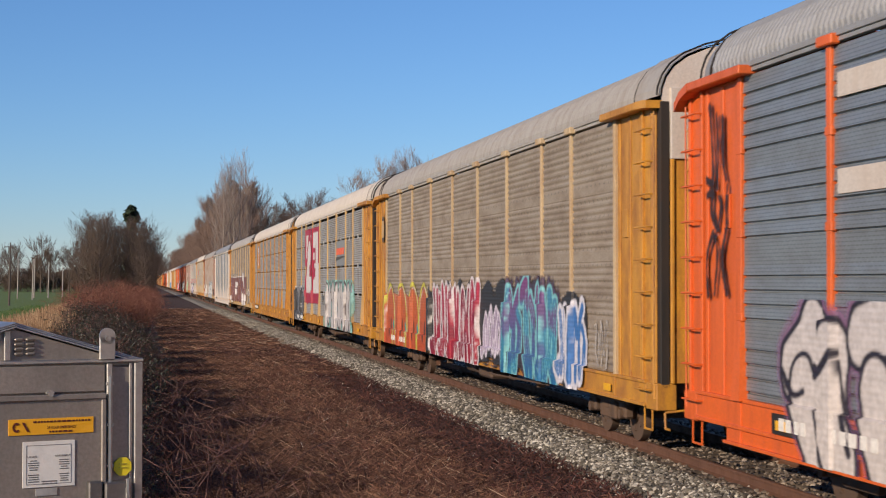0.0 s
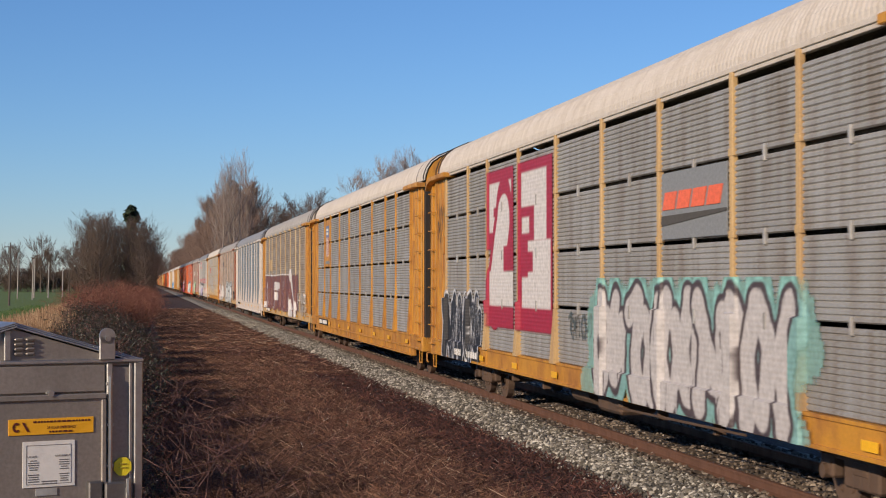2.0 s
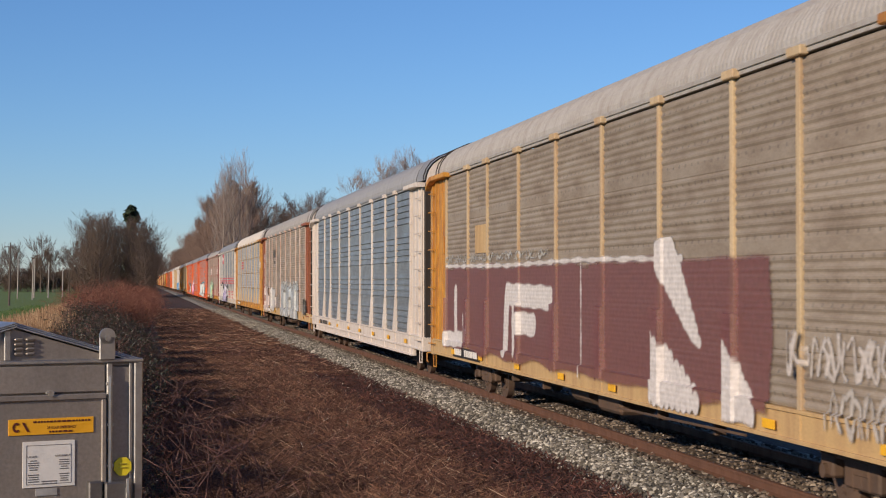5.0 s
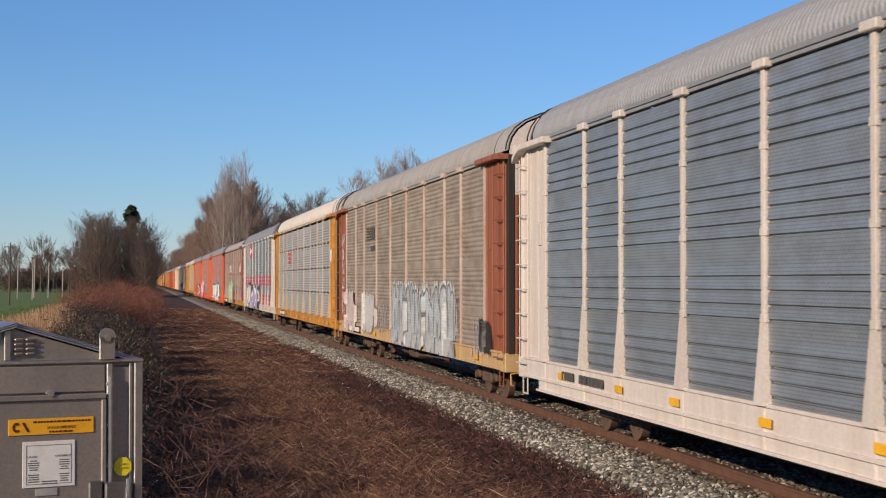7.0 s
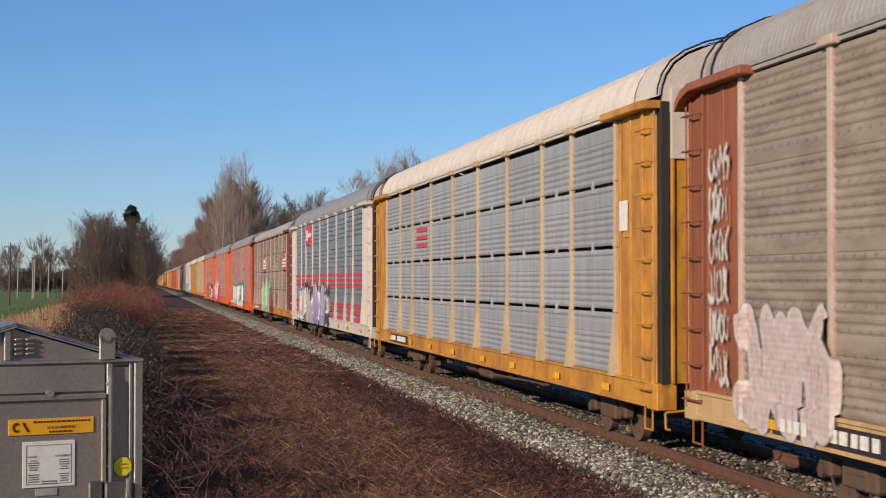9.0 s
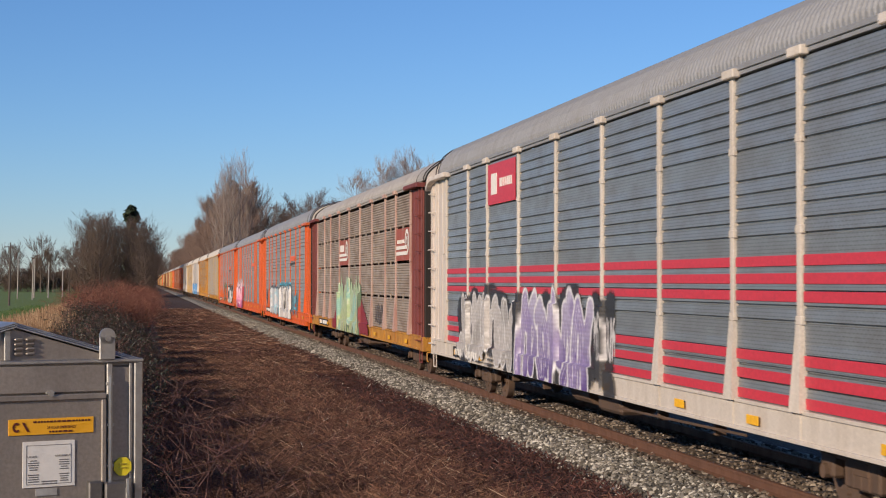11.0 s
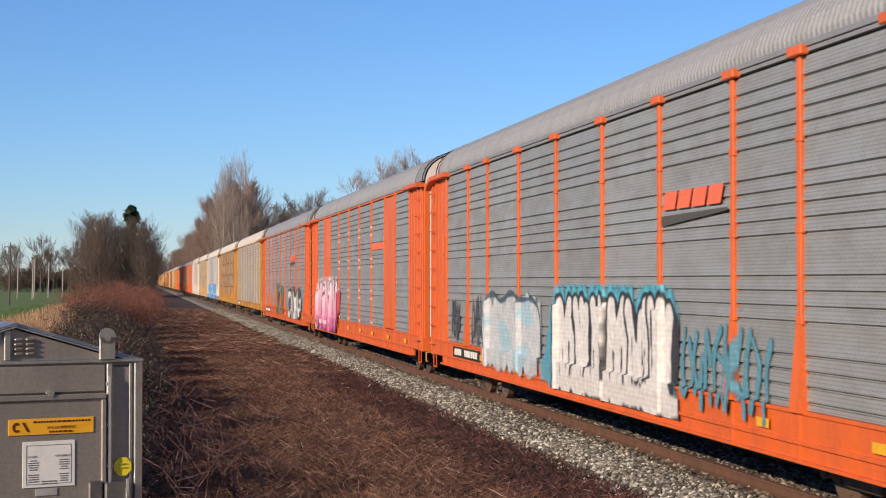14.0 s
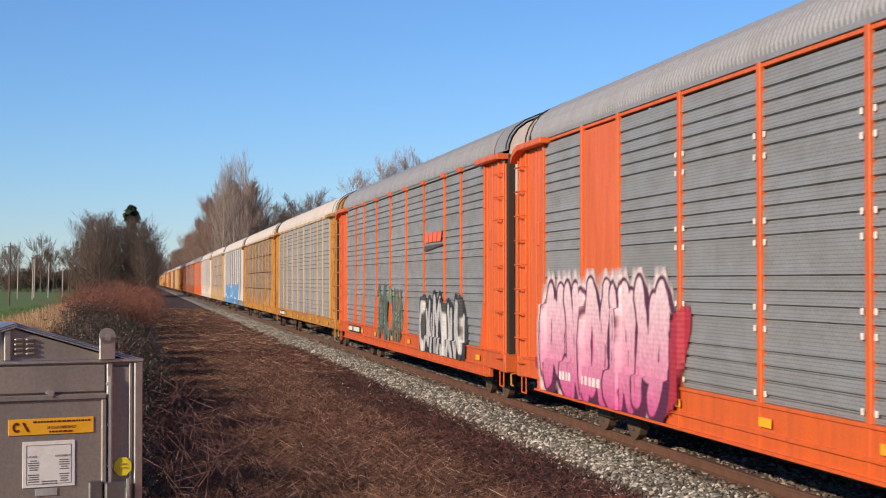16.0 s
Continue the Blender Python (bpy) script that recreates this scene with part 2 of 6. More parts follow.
GALV = worn("galvanised", (0.43, 0.42, 0.405), (0.20, 0.16, 0.12), 0.6, 0.55, 0.35)
BLUE = worn("bluish_galvanised", (0.33, 0.352, 0.37), (0.19, 0.19, 0.18), 0.45, 0.42, 0.5, streak=(0.6, 0.6, 1.5), holes=(0.10, 0.0425, 0.0155, 0.38))
DULL = worn("dull_grey_galvanised", (0.36, 0.365, 0.357), (0.21, 0.206, 0.195), 0.45, 0.5, 0.3, streak=(0.6, 0.6, 1.5), holes=(0.10, 0.0425, 0.0155, 0.34))
TAN = worn("grimy_galvanised", (0.335, 0.28, 0.218), (0.16, 0.12, 0.09), 0.6, 0.65, 0.15, streak=(0.5, 0.5, 1.8), holes=(0.255, 0.255, 0.111, 0.4))
LIGHT = worn("clean_galvanised", (0.45, 0.46, 0.47), (0.26, 0.24, 0.22), 0.4, 0.5, 0.35)
BROWN = worn("brown_galvanised", (0.335, 0.28, 0.232), (0.16, 0.11, 0.085), 0.6, 0.7, 0.1, streak=(0.6, 0.6, 1.5))
SILVER = worn("silver_sheet", (0.40, 0.40, 0.41), (0.24, 0.21, 0.19), 0.35, 0.45, 0.45)
YELLOW = worn("yellow_paint", (0.56, 0.265, 0.026), (0.24, 0.09, 0.03), 0.75, 0.5, streak=(3.0, 1.2, 0.8))
FADED = worn("faded_yellow_paint", (0.56, 0.38, 0.17), (0.30, 0.17, 0.09), 0.5, 0.6)
ORANGE = worn("orange_paint", (0.68, 0.125, 0.015), (0.30, 0.07, 0.03), 0.35, 0.45)
RUST = worn("rust_brown_paint", (0.30, 0.095, 0.04), (0.13, 0.05, 0.03), 0.5, 0.6)
MAROON = worn("dark_red_paint", (0.20, 0.045, 0.035), (0.09, 0.03, 0.025), 0.5, 0.6)
RUSTPOST = worn("rusted_pale_paint", (0.54, 0.43, 0.37), (0.36, 0.17, 0.09), 0.6, 0.65, streak=(2.0, 2.0, 0.8))
PINK = worn("faded_red_paint", (0.50, 0.35, 0.29), (0.30, 0.10, 0.08), 0.6, 0.65)
PALEPOST = worn("pale_yellow_paint", (0.52, 0.40, 0.24), (0.34, 0.20, 0.11), 0.6, 0.65, streak=(2.0, 2.0, 0.6))
WHITE = worn("white_paint", (0.65, 0.585, 0.525), (0.40, 0.28, 0.20), 0.3, 0.5)
CREAM = worn("cream_roof_paint", (0.62, 0.56, 0.49), (0.36, 0.30, 0.24), 0.4, 0.6)
GREYROOF = worn("grey_roof_sheet", (0.40, 0.375, 0.345), (0.24, 0.20, 0.17), 0.45, 0.6, 0.1)
SHEET = worn("bright_roof_sheet", (0.29, 0.295, 0.31), (0.18, 0.175, 0.17), 0.35, 0.55, 0.15)
BLACK = worn("black_steel", (0.018, 0.016, 0.015), (0.05, 0.03, 0.02), 0.5, 0.7)
GRIME = worn("grimy_steel", (0.095, 0.062, 0.045), (0.16, 0.095, 0.06), 0.6, 0.8, 0.1)
DECK = worn("dark_deck", (0.15, 0.10, 0.07), (0.05, 0.035, 0.03), 0.5, 0.8)
STRIPE = worn("reflective_yellow", (0.85, 0.46, 0.01), (0.4, 0.2, 0.02), 0.25, 0.4)
LETTER = plain("stencil_black", (0.075, 0.068, 0.06), 0.7)
LETTERW = plain("stencil_white", (0.72, 0.69, 0.64), 0.6)
LOGO_RED = worn("logo_red_brown", (0.33, 0.075, 0.045), (0.24, 0.09, 0.06), 0.4, 0.55)
LOGO_STRIPE = plain("logo_orange_red", (0.75, 0.14, 0.06), 0.55)
LOGO_GREY = plain("logo_grey", (0.22, 0.225, 0.23), 0.5)
LOGO_CRIMSON = plain("logo_crimson", (0.50, 0.035, 0.055), 0.5)
LOGO_BLUE = plain("logo_blue", (0.10, 0.16, 0.34), 0.5)
LOGO_PINK = plain("logo_pink", (0.72, 0.35, 0.27), 0.55)


def panel_profile(kind, h):
    """Outline of a wall sheet from bottom to top: (height, depth)."""
    out = []
    if kind == "fine":
        k = max(3, round(h / 0.0715))
        p = h / k
        for i in range(k):
            z = i * p
            out += [(z, 0.0), (z + 0.22 * p, 0.024), (z + 0.62 * p, 0.024), (z + 0.92 * p, 0.0)]
        out.append((h, 0.0))
    elif kind == "wave":            # shallow swages with a flat lap every metre
        k = round(h / 0.106)
        p = h / k
        for i in range(k):
            z = i * p
            if i % 10 in (6, 7):
                out += [(z, 0.014), (z + 0.5 * p, 0.014)]
            else:
                out += [(z, 0.006), (z + 0.3 * p, 0.021), (z + 0.55 * p, 0.021), (z + 0.85 * p, 0.006)]
        out.append((h, 0.004))
    else:                           # groups of louvres between flat bands
        out.append((0.0, 0.012))
        z = 0.06
        while z < h - 0.08:
            t = (z + 0.45) % 1.02
            if t < 0.30:
                z += 0.10
                out.append((z, 0.012))
                continue
            out += [(z, 0.012), (z + 0.008, -0.016), (z + 0.028, -0.016), (z + 0.038, 0.024), (z + 0.085, 0.020), (z + 0.15, 0.013)]
            z += 0.168
        out.append((h, 0.012))
    return out


PANELS = {}


def panel_mesh(kind, w, h, material):
    key = (kind, round(w, 3), round(h, 3), material.name)
    if key not in PANELS:
        pr = panel_profile(kind, h)
        pr = [q for i, q in enumerate(pr) if i == 0 or q[0] > pr[i - 1][0] + 1e-4]
        n = len(pr)
        v, f = [], []
        for y in (-w / 2, w / 2):
            v += [(-d, y, z) for z, d in pr] + [(0.035, y, h), (0.035, y, 0.0)]
        m = n + 2
        for i in range(m):
            j = (i + 1) % m
            f.append((i, j, m + j, m + i))
        f.append(tuple(range(m)))
        f.append(tuple(reversed(range(m, 2 * m))))
        PANELS[key] = mesh_of("side_panel", v, f, material)
    return PANELS[key]


SHARED = {}


def shared(key, make, material, smooth=False):
    """A mesh that alike pieces share."""
    key = (key, tuple(q.name for q in material) if isinstance(material, (list, tuple)) else material.name)
    if key not in SHARED:
        bm = bmesh.new()
        make(bm)
        me = bpy.data.meshes.new(key[0])
        bm.to_mesh(me)
        bm.free()
        for q in (material if isinstance(material, (list, tuple)) else [material]):
            me.materials.append(q)
        if smooth:
            me.polygons.foreach_set("use_smooth", [True] * len(me.polygons))
        SHARED[key] = me
    return SHARED[key]


def post_shape(cap, gusset):
    def make(bm):
        box(bm, -0.055, 0.02, -0.06, 0.06, 0.0, Z_EAVE - Z_DECK - 0.02, 0.008)
        if gusset:                  # the foot spreads towards the sill
            q = [(-0.12, -0.15, 0.0), (-0.12, 0.15, 0.0), (-0.066, 0.062, 0.95), (-0.066, -0.062, 0.95)]
            a = [bm.verts.new(p) for p in q] + [bm.verts.new((0.0, p[1], p[2])) for p in q]
            for fc in ((0, 1, 2, 3), (7, 6, 5, 4), (0, 4, 5, 1), (1, 5, 6, 2), (2, 6, 7, 3), (3, 7, 4, 0)):
                bm.faces.new([a[i] for i in fc])
            for z in (1.0, 2.0, 3.0):   # small brackets where the tiers meet
                box(bm, -0.062, 0.0, -0.085, 0.085, z - 0.05, z + 0.05, 0.01)
        if cap:
            box(bm, -0.11, 0.0, -0.2, 0.2, Z_EAVE - Z_DECK - 0.11, Z_EAVE - Z_DECK + 0.0, 0.012)
        bmesh.ops.recalc_face_normals(bm, faces=bm.faces)
    return make


def roof_section(rise=0.0):
    """Left half and right half of the arched roof, as (x, z)."""
    half = [(-1.57, Z_EAVE + 0.02), (-1.56, 5.24), (-1.50, 5.40), (-1.38, 5.56), (-1.18, 5.71), (-0.86, 5.845), (-0.45, 5.945), (0.0, Z_TOP)]
    half = [(x, z + rise * min(1.0, (z - Z_EAVE - 0.02) / 0.4)) for x, z in half]
    return half + [(-x, z) for x, z in reversed(half[:-1])]


def roof_mesh(rise, amp):
    """Corrugated sheet bent over the arch; the waves run from eave to eave."""
    def make(bm):
        sec = roof_section(rise)
        out = []
        for j, (x, z) in enumerate(sec):
            a, b = sec[max(0, j - 1)], sec[min(len(sec) - 1, j + 1)]
            n = Vector((-(b[1] - a[1]), b[0] - a[0])).normalized()
            out.append(n)
        ly = HALF - 1.05
        k = 4 * 190
        wave = (0.0, 0.85, 1.0, 0.15)
        rows = []
        for i in range(k + 1):
            y = -ly + 2 * ly * i / k
            o = amp * wave[i % 4]
            rows.append([bm.verts.new((x + out[j].x * (o if j not in (0, len(sec) - 1) else 0), y, z + out[j].y * (o if j not in (0, len(sec) - 1) else 0))) for j, (x, z) in enumerate(sec)])
        for a, b in zip(rows, rows[1:]):
            for j in range(len(sec) - 1):
                bm.faces.new((a[j], b[j], b[j + 1], a[j + 1]))
        bmesh.ops.recalc_face_normals(bm, faces=bm.faces)
    return make


def eave_strip(bm):
    """Folded lip along both eaves."""
    for s in (-1, 1):
        box(bm, *sorted((s * 1.60, s * 1.555)), -HALF + 1.05, HALF - 1.05, Z_EAVE - 0.03, Z_EAVE + 0.035, 0.006)


def roof_cap(bm, sgn, rise):
    """The smooth hood over one end of the roof."""
    sec = roof_section(rise)
    far = HALF - 0.68 if sgn > 0 else HALF + 0.02       # the roof stops short of the body at its rear end
    near = HALF - 1.06
    ys = [(near, 1.03), (near + 0.4 * (far - near), 1.0), (near + 0.8 * (far - near), 0.985), (far, 0.965)]
    rows = []
    for y, k in ys:
        rows.append([bm.verts.new((x * (0.5 + 0.5 * k), sgn * y, Z_EAVE + (z - Z_EAVE) * k + 0.01)) for x, z in sec])
    for a, b in zip(rows, rows[1:]):
        for j in range(len(sec) - 1):
            bm.faces.new((a[j], a[j + 1], b[j + 1], b[j]))
    bmesh.ops.recalc_face_normals(bm, faces=bm.faces)


def gable(bm, sgn, rise):
    """Sheet that fills the arch above the end doors."""
    sec = roof_section(rise)
    y = HALF - 0.70 if sgn > 0 else -HALF + 0.01
    rim = [bm.verts.new((x * 0.96, y, Z_EAVE + (z - Z_EAVE) * 0.94)) for x, z in sec]
    bm.faces.new([*rim, bm.verts.new((1.5, y, Z_EAVE - 0.2)), bm.verts.new((-1.5, y, Z_EAVE - 0.2))])
    r = bmesh.ops.extrude_face_region(bm, geom=list(bm.faces))
    bmesh.ops.translate(bm, vec=(0, -sgn * 0.03, 0), verts=[v for v in r["geom"] if isinstance(v, bmesh.types.BMVert)])
    bmesh.ops.recalc_face_normals(bm, faces=bm.faces)


def roof_seam(bm, rise):
    """Dark gasket bent over the arch."""
    sec = roof_section(rise)
    for (x0, z0), (x1, z1) in zip(sec, sec[1:]):
        rod(bm, (x0 * 1.012, 0, z0 + 0.012), (x1 * 1.012, 0, z1 + 0.012), 0.015, seg=5)


def end_zone(bm, sgn, y0):
    """Plain side sheet between the last panel and the end post, with folded edges."""
    y1 = HALF - 0.76
    a, b = sorted((sgn * y0, sgn * y1))
    box(bm, -1.55, -1.51, a, b, Z_DECK, Z_EAVE - 0.02, 0.006)


def ladder_post(bm, sgn):
    a, b = sorted((sgn * (HALF - 0.74), sgn * (HALF - 0.17)))
    box(bm, -1.56, -1.42, a, b, Z_SILL + 0.15, Z_EAVE - 0.08, 0.012)
    for y in (HALF - 0.70, HALF - 0.23):
        a, b = sorted((sgn * (y - 0.04), sgn * (y + 0.04)))
        box(bm, -1.60, -1.55, a, b, Z_SILL + 0.15, Z_EAVE - 0.1, 0.008)


def edge_post(bm, sgn):
    a, b = sorted((sgn * (HALF - 0.168), sgn * HALF))
    box(bm, -1.535, -1.40, a, b, Z_SILL + 0.25, Z_EAVE - 0.05, 0.01)


def overhang(bm, sgn):
    """Cap bracket over the ladder: it bends down to the corner."""
    a, b = sorted((sgn * (HALF - 0.55), sgn * 11.75))
    box(bm, -1.74, -1.40, a, b, Z_EAVE - 0.12, Z_EAVE - 0.01, 0.012)
    drop = 0.10 if sgn > 0 else 0.012
    q = [(sgn * (HALF - 0.55), Z_EAVE - 0.01), (sgn * (HALF - 0.22), Z_EAVE - 0.01 - 0.8 * drop), (sgn * (HALF - 0.02), Z_EAVE - 0.01 - 2.1 * drop)]
    for (y0, z0), (y1, z1) in zip(q, q[1:]):
        v = [bm.verts.new(p) for p in ((-1.74, y0, z0), (-1.40, y0, z0), (-1.40, y1, z1), (-1.74, y1, z1), (-1.74, y0, z0 - 0.11), (-1.40, y0, z0 - 0.11), (-1.40, y1, z1 - 0.11), (-1.74, y1, z1 - 0.11))]
        for fc in ((0, 1, 2, 3), (7, 6, 5, 4), (0, 3, 7, 4), (1, 5, 6, 2), (0, 4, 5, 1), (3, 2, 6, 7)):
            bm.faces.new([v[i] for i in fc])
    bmesh.ops.recalc_face_normals(bm, faces=bm.faces)


def rung(bm):
    rod(bm, (-1.69, -0.27, 0), (-1.69, 0.27, 0), 0.014)
    for y in (-0.27, 0.27):
        rod(bm, (-1.69, y, 0), (-1.54, y, 0), 0.012, seg=5)


def grab_iron(bm):
    rod(bm, (-1.38, -0.09, 0), (-1.38, -0.09, 0.55), 0.012, seg=5)
    for z in (0.0, 0.55):
        rod(bm, (-1.38, -0.09, z), (-1.38, 0.02, z), 0.012, seg=5)


def end_leaf(bm):
    """One leaf of the folding end door: a shallow channel."""
    box(bm, -0.145, 0.145, -0.02, 0.02, 0, Z_EAVE - Z_DECK + 0.10, 0.006)
    for x in (-0.12, 0.12):
        box(bm, x - 0.022, x + 0.022, -0.055, -0.018, 0, Z_EAVE - Z_DECK + 0.10, 0.006)


def side_sill(bm):
    box(bm, -1.60, -1.50, -HALF + 0.5, HALF - 0.5, Z_SILL, Z_DECK, 0.01)
    box(bm, -1.63, -1.50, -HALF + 0.5, HALF - 0.5, Z_SILL - 0.03, Z_SILL + 0.02, 0.006)
    box(bm, -1.625, -1.50, -HALF + 0.5, HALF - 0.5, Z_DECK - 0.02, Z_DECK + 0.025, 0.006)
    for s in (-1, 1):
        box(bm, -1.60, -1.3, *sorted((s * (HALF - 0.5), s * HALF)), Z_SILL - 0.06, Z_DECK, 0.015)
    for y in EDGES:
        box(bm, -1.615, -1.59, y - 0.05, y + 0.05, Z_SILL, Z_DECK, 0.004)


def deep_sill(bm):
    """The deeper side beam of the newer wagons, with a flange along its foot."""
    side_sill(bm)
    box(bm, -1.592, -1.50, -HALF + 1.6, HALF - 1.6, 0.60, Z_SILL + 0.01, 0.01)
    box(bm, -1.645, -1.50, -HALF + 1.6, HALF - 1.6, 0.57, 0.61, 0.006)
    for y in EDGES:
        box(bm, -1.612, -1.585, y - 0.03, y + 0.03, 0.60, Z_SILL, 0.004)


def far_side(bm):
    box(bm, 1.50, 1.56, -HALF + 0.1, HALF - 0.1, Z_SILL, Z_EAVE + 0.02, 0.0)


def floor_plate(bm):
    box(bm, -1.5, 1.5, -HALF + 0.15, HALF - 0.15, 0.98, Z_DECK - 0.02, 0.0)
    box(bm, -0.35, 0.35, -HALF + 0.1, HALF - 0.1, 0.55, 0.98, 0.0)
    for i in range(9):
        y = -10.4 + i * 2.6
        box(bm, -1.48, 1.48, y - 0.06, y + 0.06, 0.80, 0.985, 0.0)


def upper_deck(bm):
    for z in (2.75, 4.05):
        box(bm, -1.46, 1.5, -HALF + 0.3, HALF - 0.3, z, z + 0.05, 0.0)


def bogie_frame(bm):
    for x in (-1.02, 1.02):
        box(bm, x - 0.07, x + 0.07, -0.45, 0.45, 0.30, 0.66, 0.03)
        box(bm, x - 0.06, x + 0.06, -1.15, 1.15, 0.58, 0.74, 0.03)
        for s in (-1, 1):
            box(bm, x - 0.08, x + 0.08, s * 0.89 - 0.17, s * 0.89 + 0.17, 0.36, 0.64, 0.03)
            rod(bm, (x - 0.13, s * 0.89, 0.43), (x + 0.13, s * 0.89, 0.43), 0.085, seg=10)
        for yy in (-0.2, 0.0, 0.2):
            rod(bm, (x, yy, 0.32), (x, yy, 0.6), 0.075, seg=8)
    box(bm, -1.1, 1.1, -0.2, 0.2, 0.45, 0.62, 0.02)


def wheelset(bm):
    for x in (-0.78, 0.78):
        rod(bm, (x - 0.065, 0, 0), (x + 0.065, 0, 0), 0.42, seg=24)
        rod(bm, (x - 0.095, 0, 0), (x + 0.095, 0, 0), 0.12, seg=10)
        for k in range(5):
            a = k * 1.2566
            rod(bm, (x - 0.085, 0.25 * math.cos(a), 0.25 * math.sin(a)), (x + 0.085, 0.25 * math.cos(a), 0.25 * math.sin(a)), 0.04, seg=6)
    rod(bm, (-0.95, 0, 0), (0.95, 0, 0), 0.075, seg=10)


def coupler(bm):
    box(bm, -0.14, 0.14, -HALF - 0.35, -HALF + 0.1, 0.72, 0.96, 0.03)
    box(bm, -0.2, 0.2, -HALF - 0.72, -HALF - 0.32, 0.70, 0.98, 0.05)
    rod(bm, (0.35, -HALF - 0.55, 0.35), (0.3, -HALF + 0.1, 0.75), 0.03, seg=6)


def cut_lever(bm):
    rod(bm, (-1.5, -HALF - 0.08, 0.72), (-0.2, -HALF - 0.2, 0.86), 0.018)
    rod(bm, (-1.5, -HALF - 0.08, 0.72), (-1.5, -HALF - 0.10, 0.50), 0.018)
    rod(bm, (-1.5, -HALF - 0.10, 0.50), (-1.5, -HALF - 0.26, 0.50), 0.018)


def step_iron(bm):
    for o in (-0.18, 0.18):
        rod(bm, (-1.57, o, 0.78), (-1.57, o, 0.44), 0.014, seg=5)
    rod(bm, (-1.57, -0.19, 0.45), (-1.57, 0.19, 0.45), 0.016, seg=5)


def brake_gear(bm):
    rod(bm, (-1.1, -8.2, 0.72), (-1.1, 8.2, 0.60), 0.025)
    box(bm, -1.3, -0.7, -1.5, -0.2, 0.45, 0.85, 0.05)
    rod(bm, (-1.0, 0.8, 0.62), (-1.0, 2.0, 0.62), 0.18, seg=12)
    for y in (-6.0, -3.6, 3.4, 6.0):
        box(bm, -1.35, -1.2, y - 0.05, y + 0.05, 0.55, 0.85, 0.01)
    rod(bm, (-1.52, -7.6, 0.70), (-1.52, -2.0, 0.62), 0.018, seg=5)


def bars(y0, y1, z0, z1, count, rng, x, material, parent):
    """A row of upright bars in place of stencilled marks. y0 is the end nearer the front."""
    step = (y1 - y0) / count
    for i in range(count):
        w = step * rng.uniform(0.45, 0.75)
        a = y0 + i * step
        part("mark_bar", box(bmesh.new(), x, x + 0.02, a, a + w, z0, z1, 0.0), material, parent)


def flat(y0, y1, z0, z1, x, material, parent, name, label=""):
    return part(name, box(bmesh.new(), x, x + 0.02, min(y0, y1), max(y0, y1), z0, z1, 0.003), material, parent, label)


# ------------------------------------------------ sprayed paint
SPRAY = None


def spray_material():
    m, n, l, b = tree_of("sprayed_paint")
    a = n.new("ShaderNodeAttribute")
    a.attribute_name = "paint"
    v = coords(n, l, (1, 1, 1))
    fine = noise_tex(n, l, v, 9.0, 5, 0.65)
    tone = ramp(n, l, fine, [(0.3, (0.72,) * 3), (0.7, (1.1,) * 3)])
    l.new(mixed(n, l, 1.0, a.outputs["Color"], tone, "MULTIPLY"), b.inputs["Base Color"])
    b.inputs["Roughness"].default_value = 0.55
    w = n.new("ShaderNodeTexWave")
    w.bands_direction = "Z"
    w.inputs["Scale"].default_value = 4.4
    l.new(coords(n, l, spread=False), w.inputs["Vector"])
    bump(n, l, b, w.outputs["Fac"], 0.22, 0.01)
    tr = n.new("ShaderNodeBsdfTransparent")
    mx = n.new("ShaderNodeMixShader")
    thin = n.new("ShaderNodeMapRange")
    l.new(noise_tex(n, l, v, 22.0, 4, 0.7), thin.inputs["Value"])
    thin.inputs["From Min"].default_value, thin.inputs["From Max"].default_value = 0.25, 0.5
    thin.inputs["To Min"].default_value = 0.92
    mu = n.new("ShaderNodeMath")
    mu.operation = "MULTIPLY"
    l.new(a.outputs["Alpha"], mu.inputs[0])
    l.new(thin.outputs[0], mu.inputs[1])
    l.new(mu.outputs[0], mx.inputs["Fac"])
    l.new(tr.outputs[0], mx.inputs[1])
    l.new(b.outputs[0], mx.inputs[2])
    l.new(mx.outputs[0], n["Material Output"].inputs["Surface"])
    return m


SPRAY = spray_material()


def seg_dist(u, z, p, q):
    px, pz, qx, qz = *p, *q
    dx, dz = qx - px, qz - pz
    t = np.clip(((u - px) * dx + (z - pz) * dz) / (dx * dx + dz * dz + 1e-9), 0, 1)
    return np.hypot(u - px - t * dx, z - pz - t * dz)


def curve(pts, cuts=4):
    """A smooth line through the points."""
    if len(pts) < 3:
        return pts
    out = []
    for i in range(len(pts) - 1):
        p0, p1, p2, p3 = pts[max(0, i - 1)], pts[i], pts[i + 1], pts[min(len(pts) - 1, i + 2)]
        for k in range(cuts):
            t = k / cuts
            out.append(tuple(0.5 * (2 * b + (c - a) * t + (2 * a - 5 * b + 4 * c - d) * t * t + (3 * b - a - 3 * c + d) * t ** 3) for a, b, c, d in zip(p0, p1, p2, p3)))
    return out + [pts[-1]]


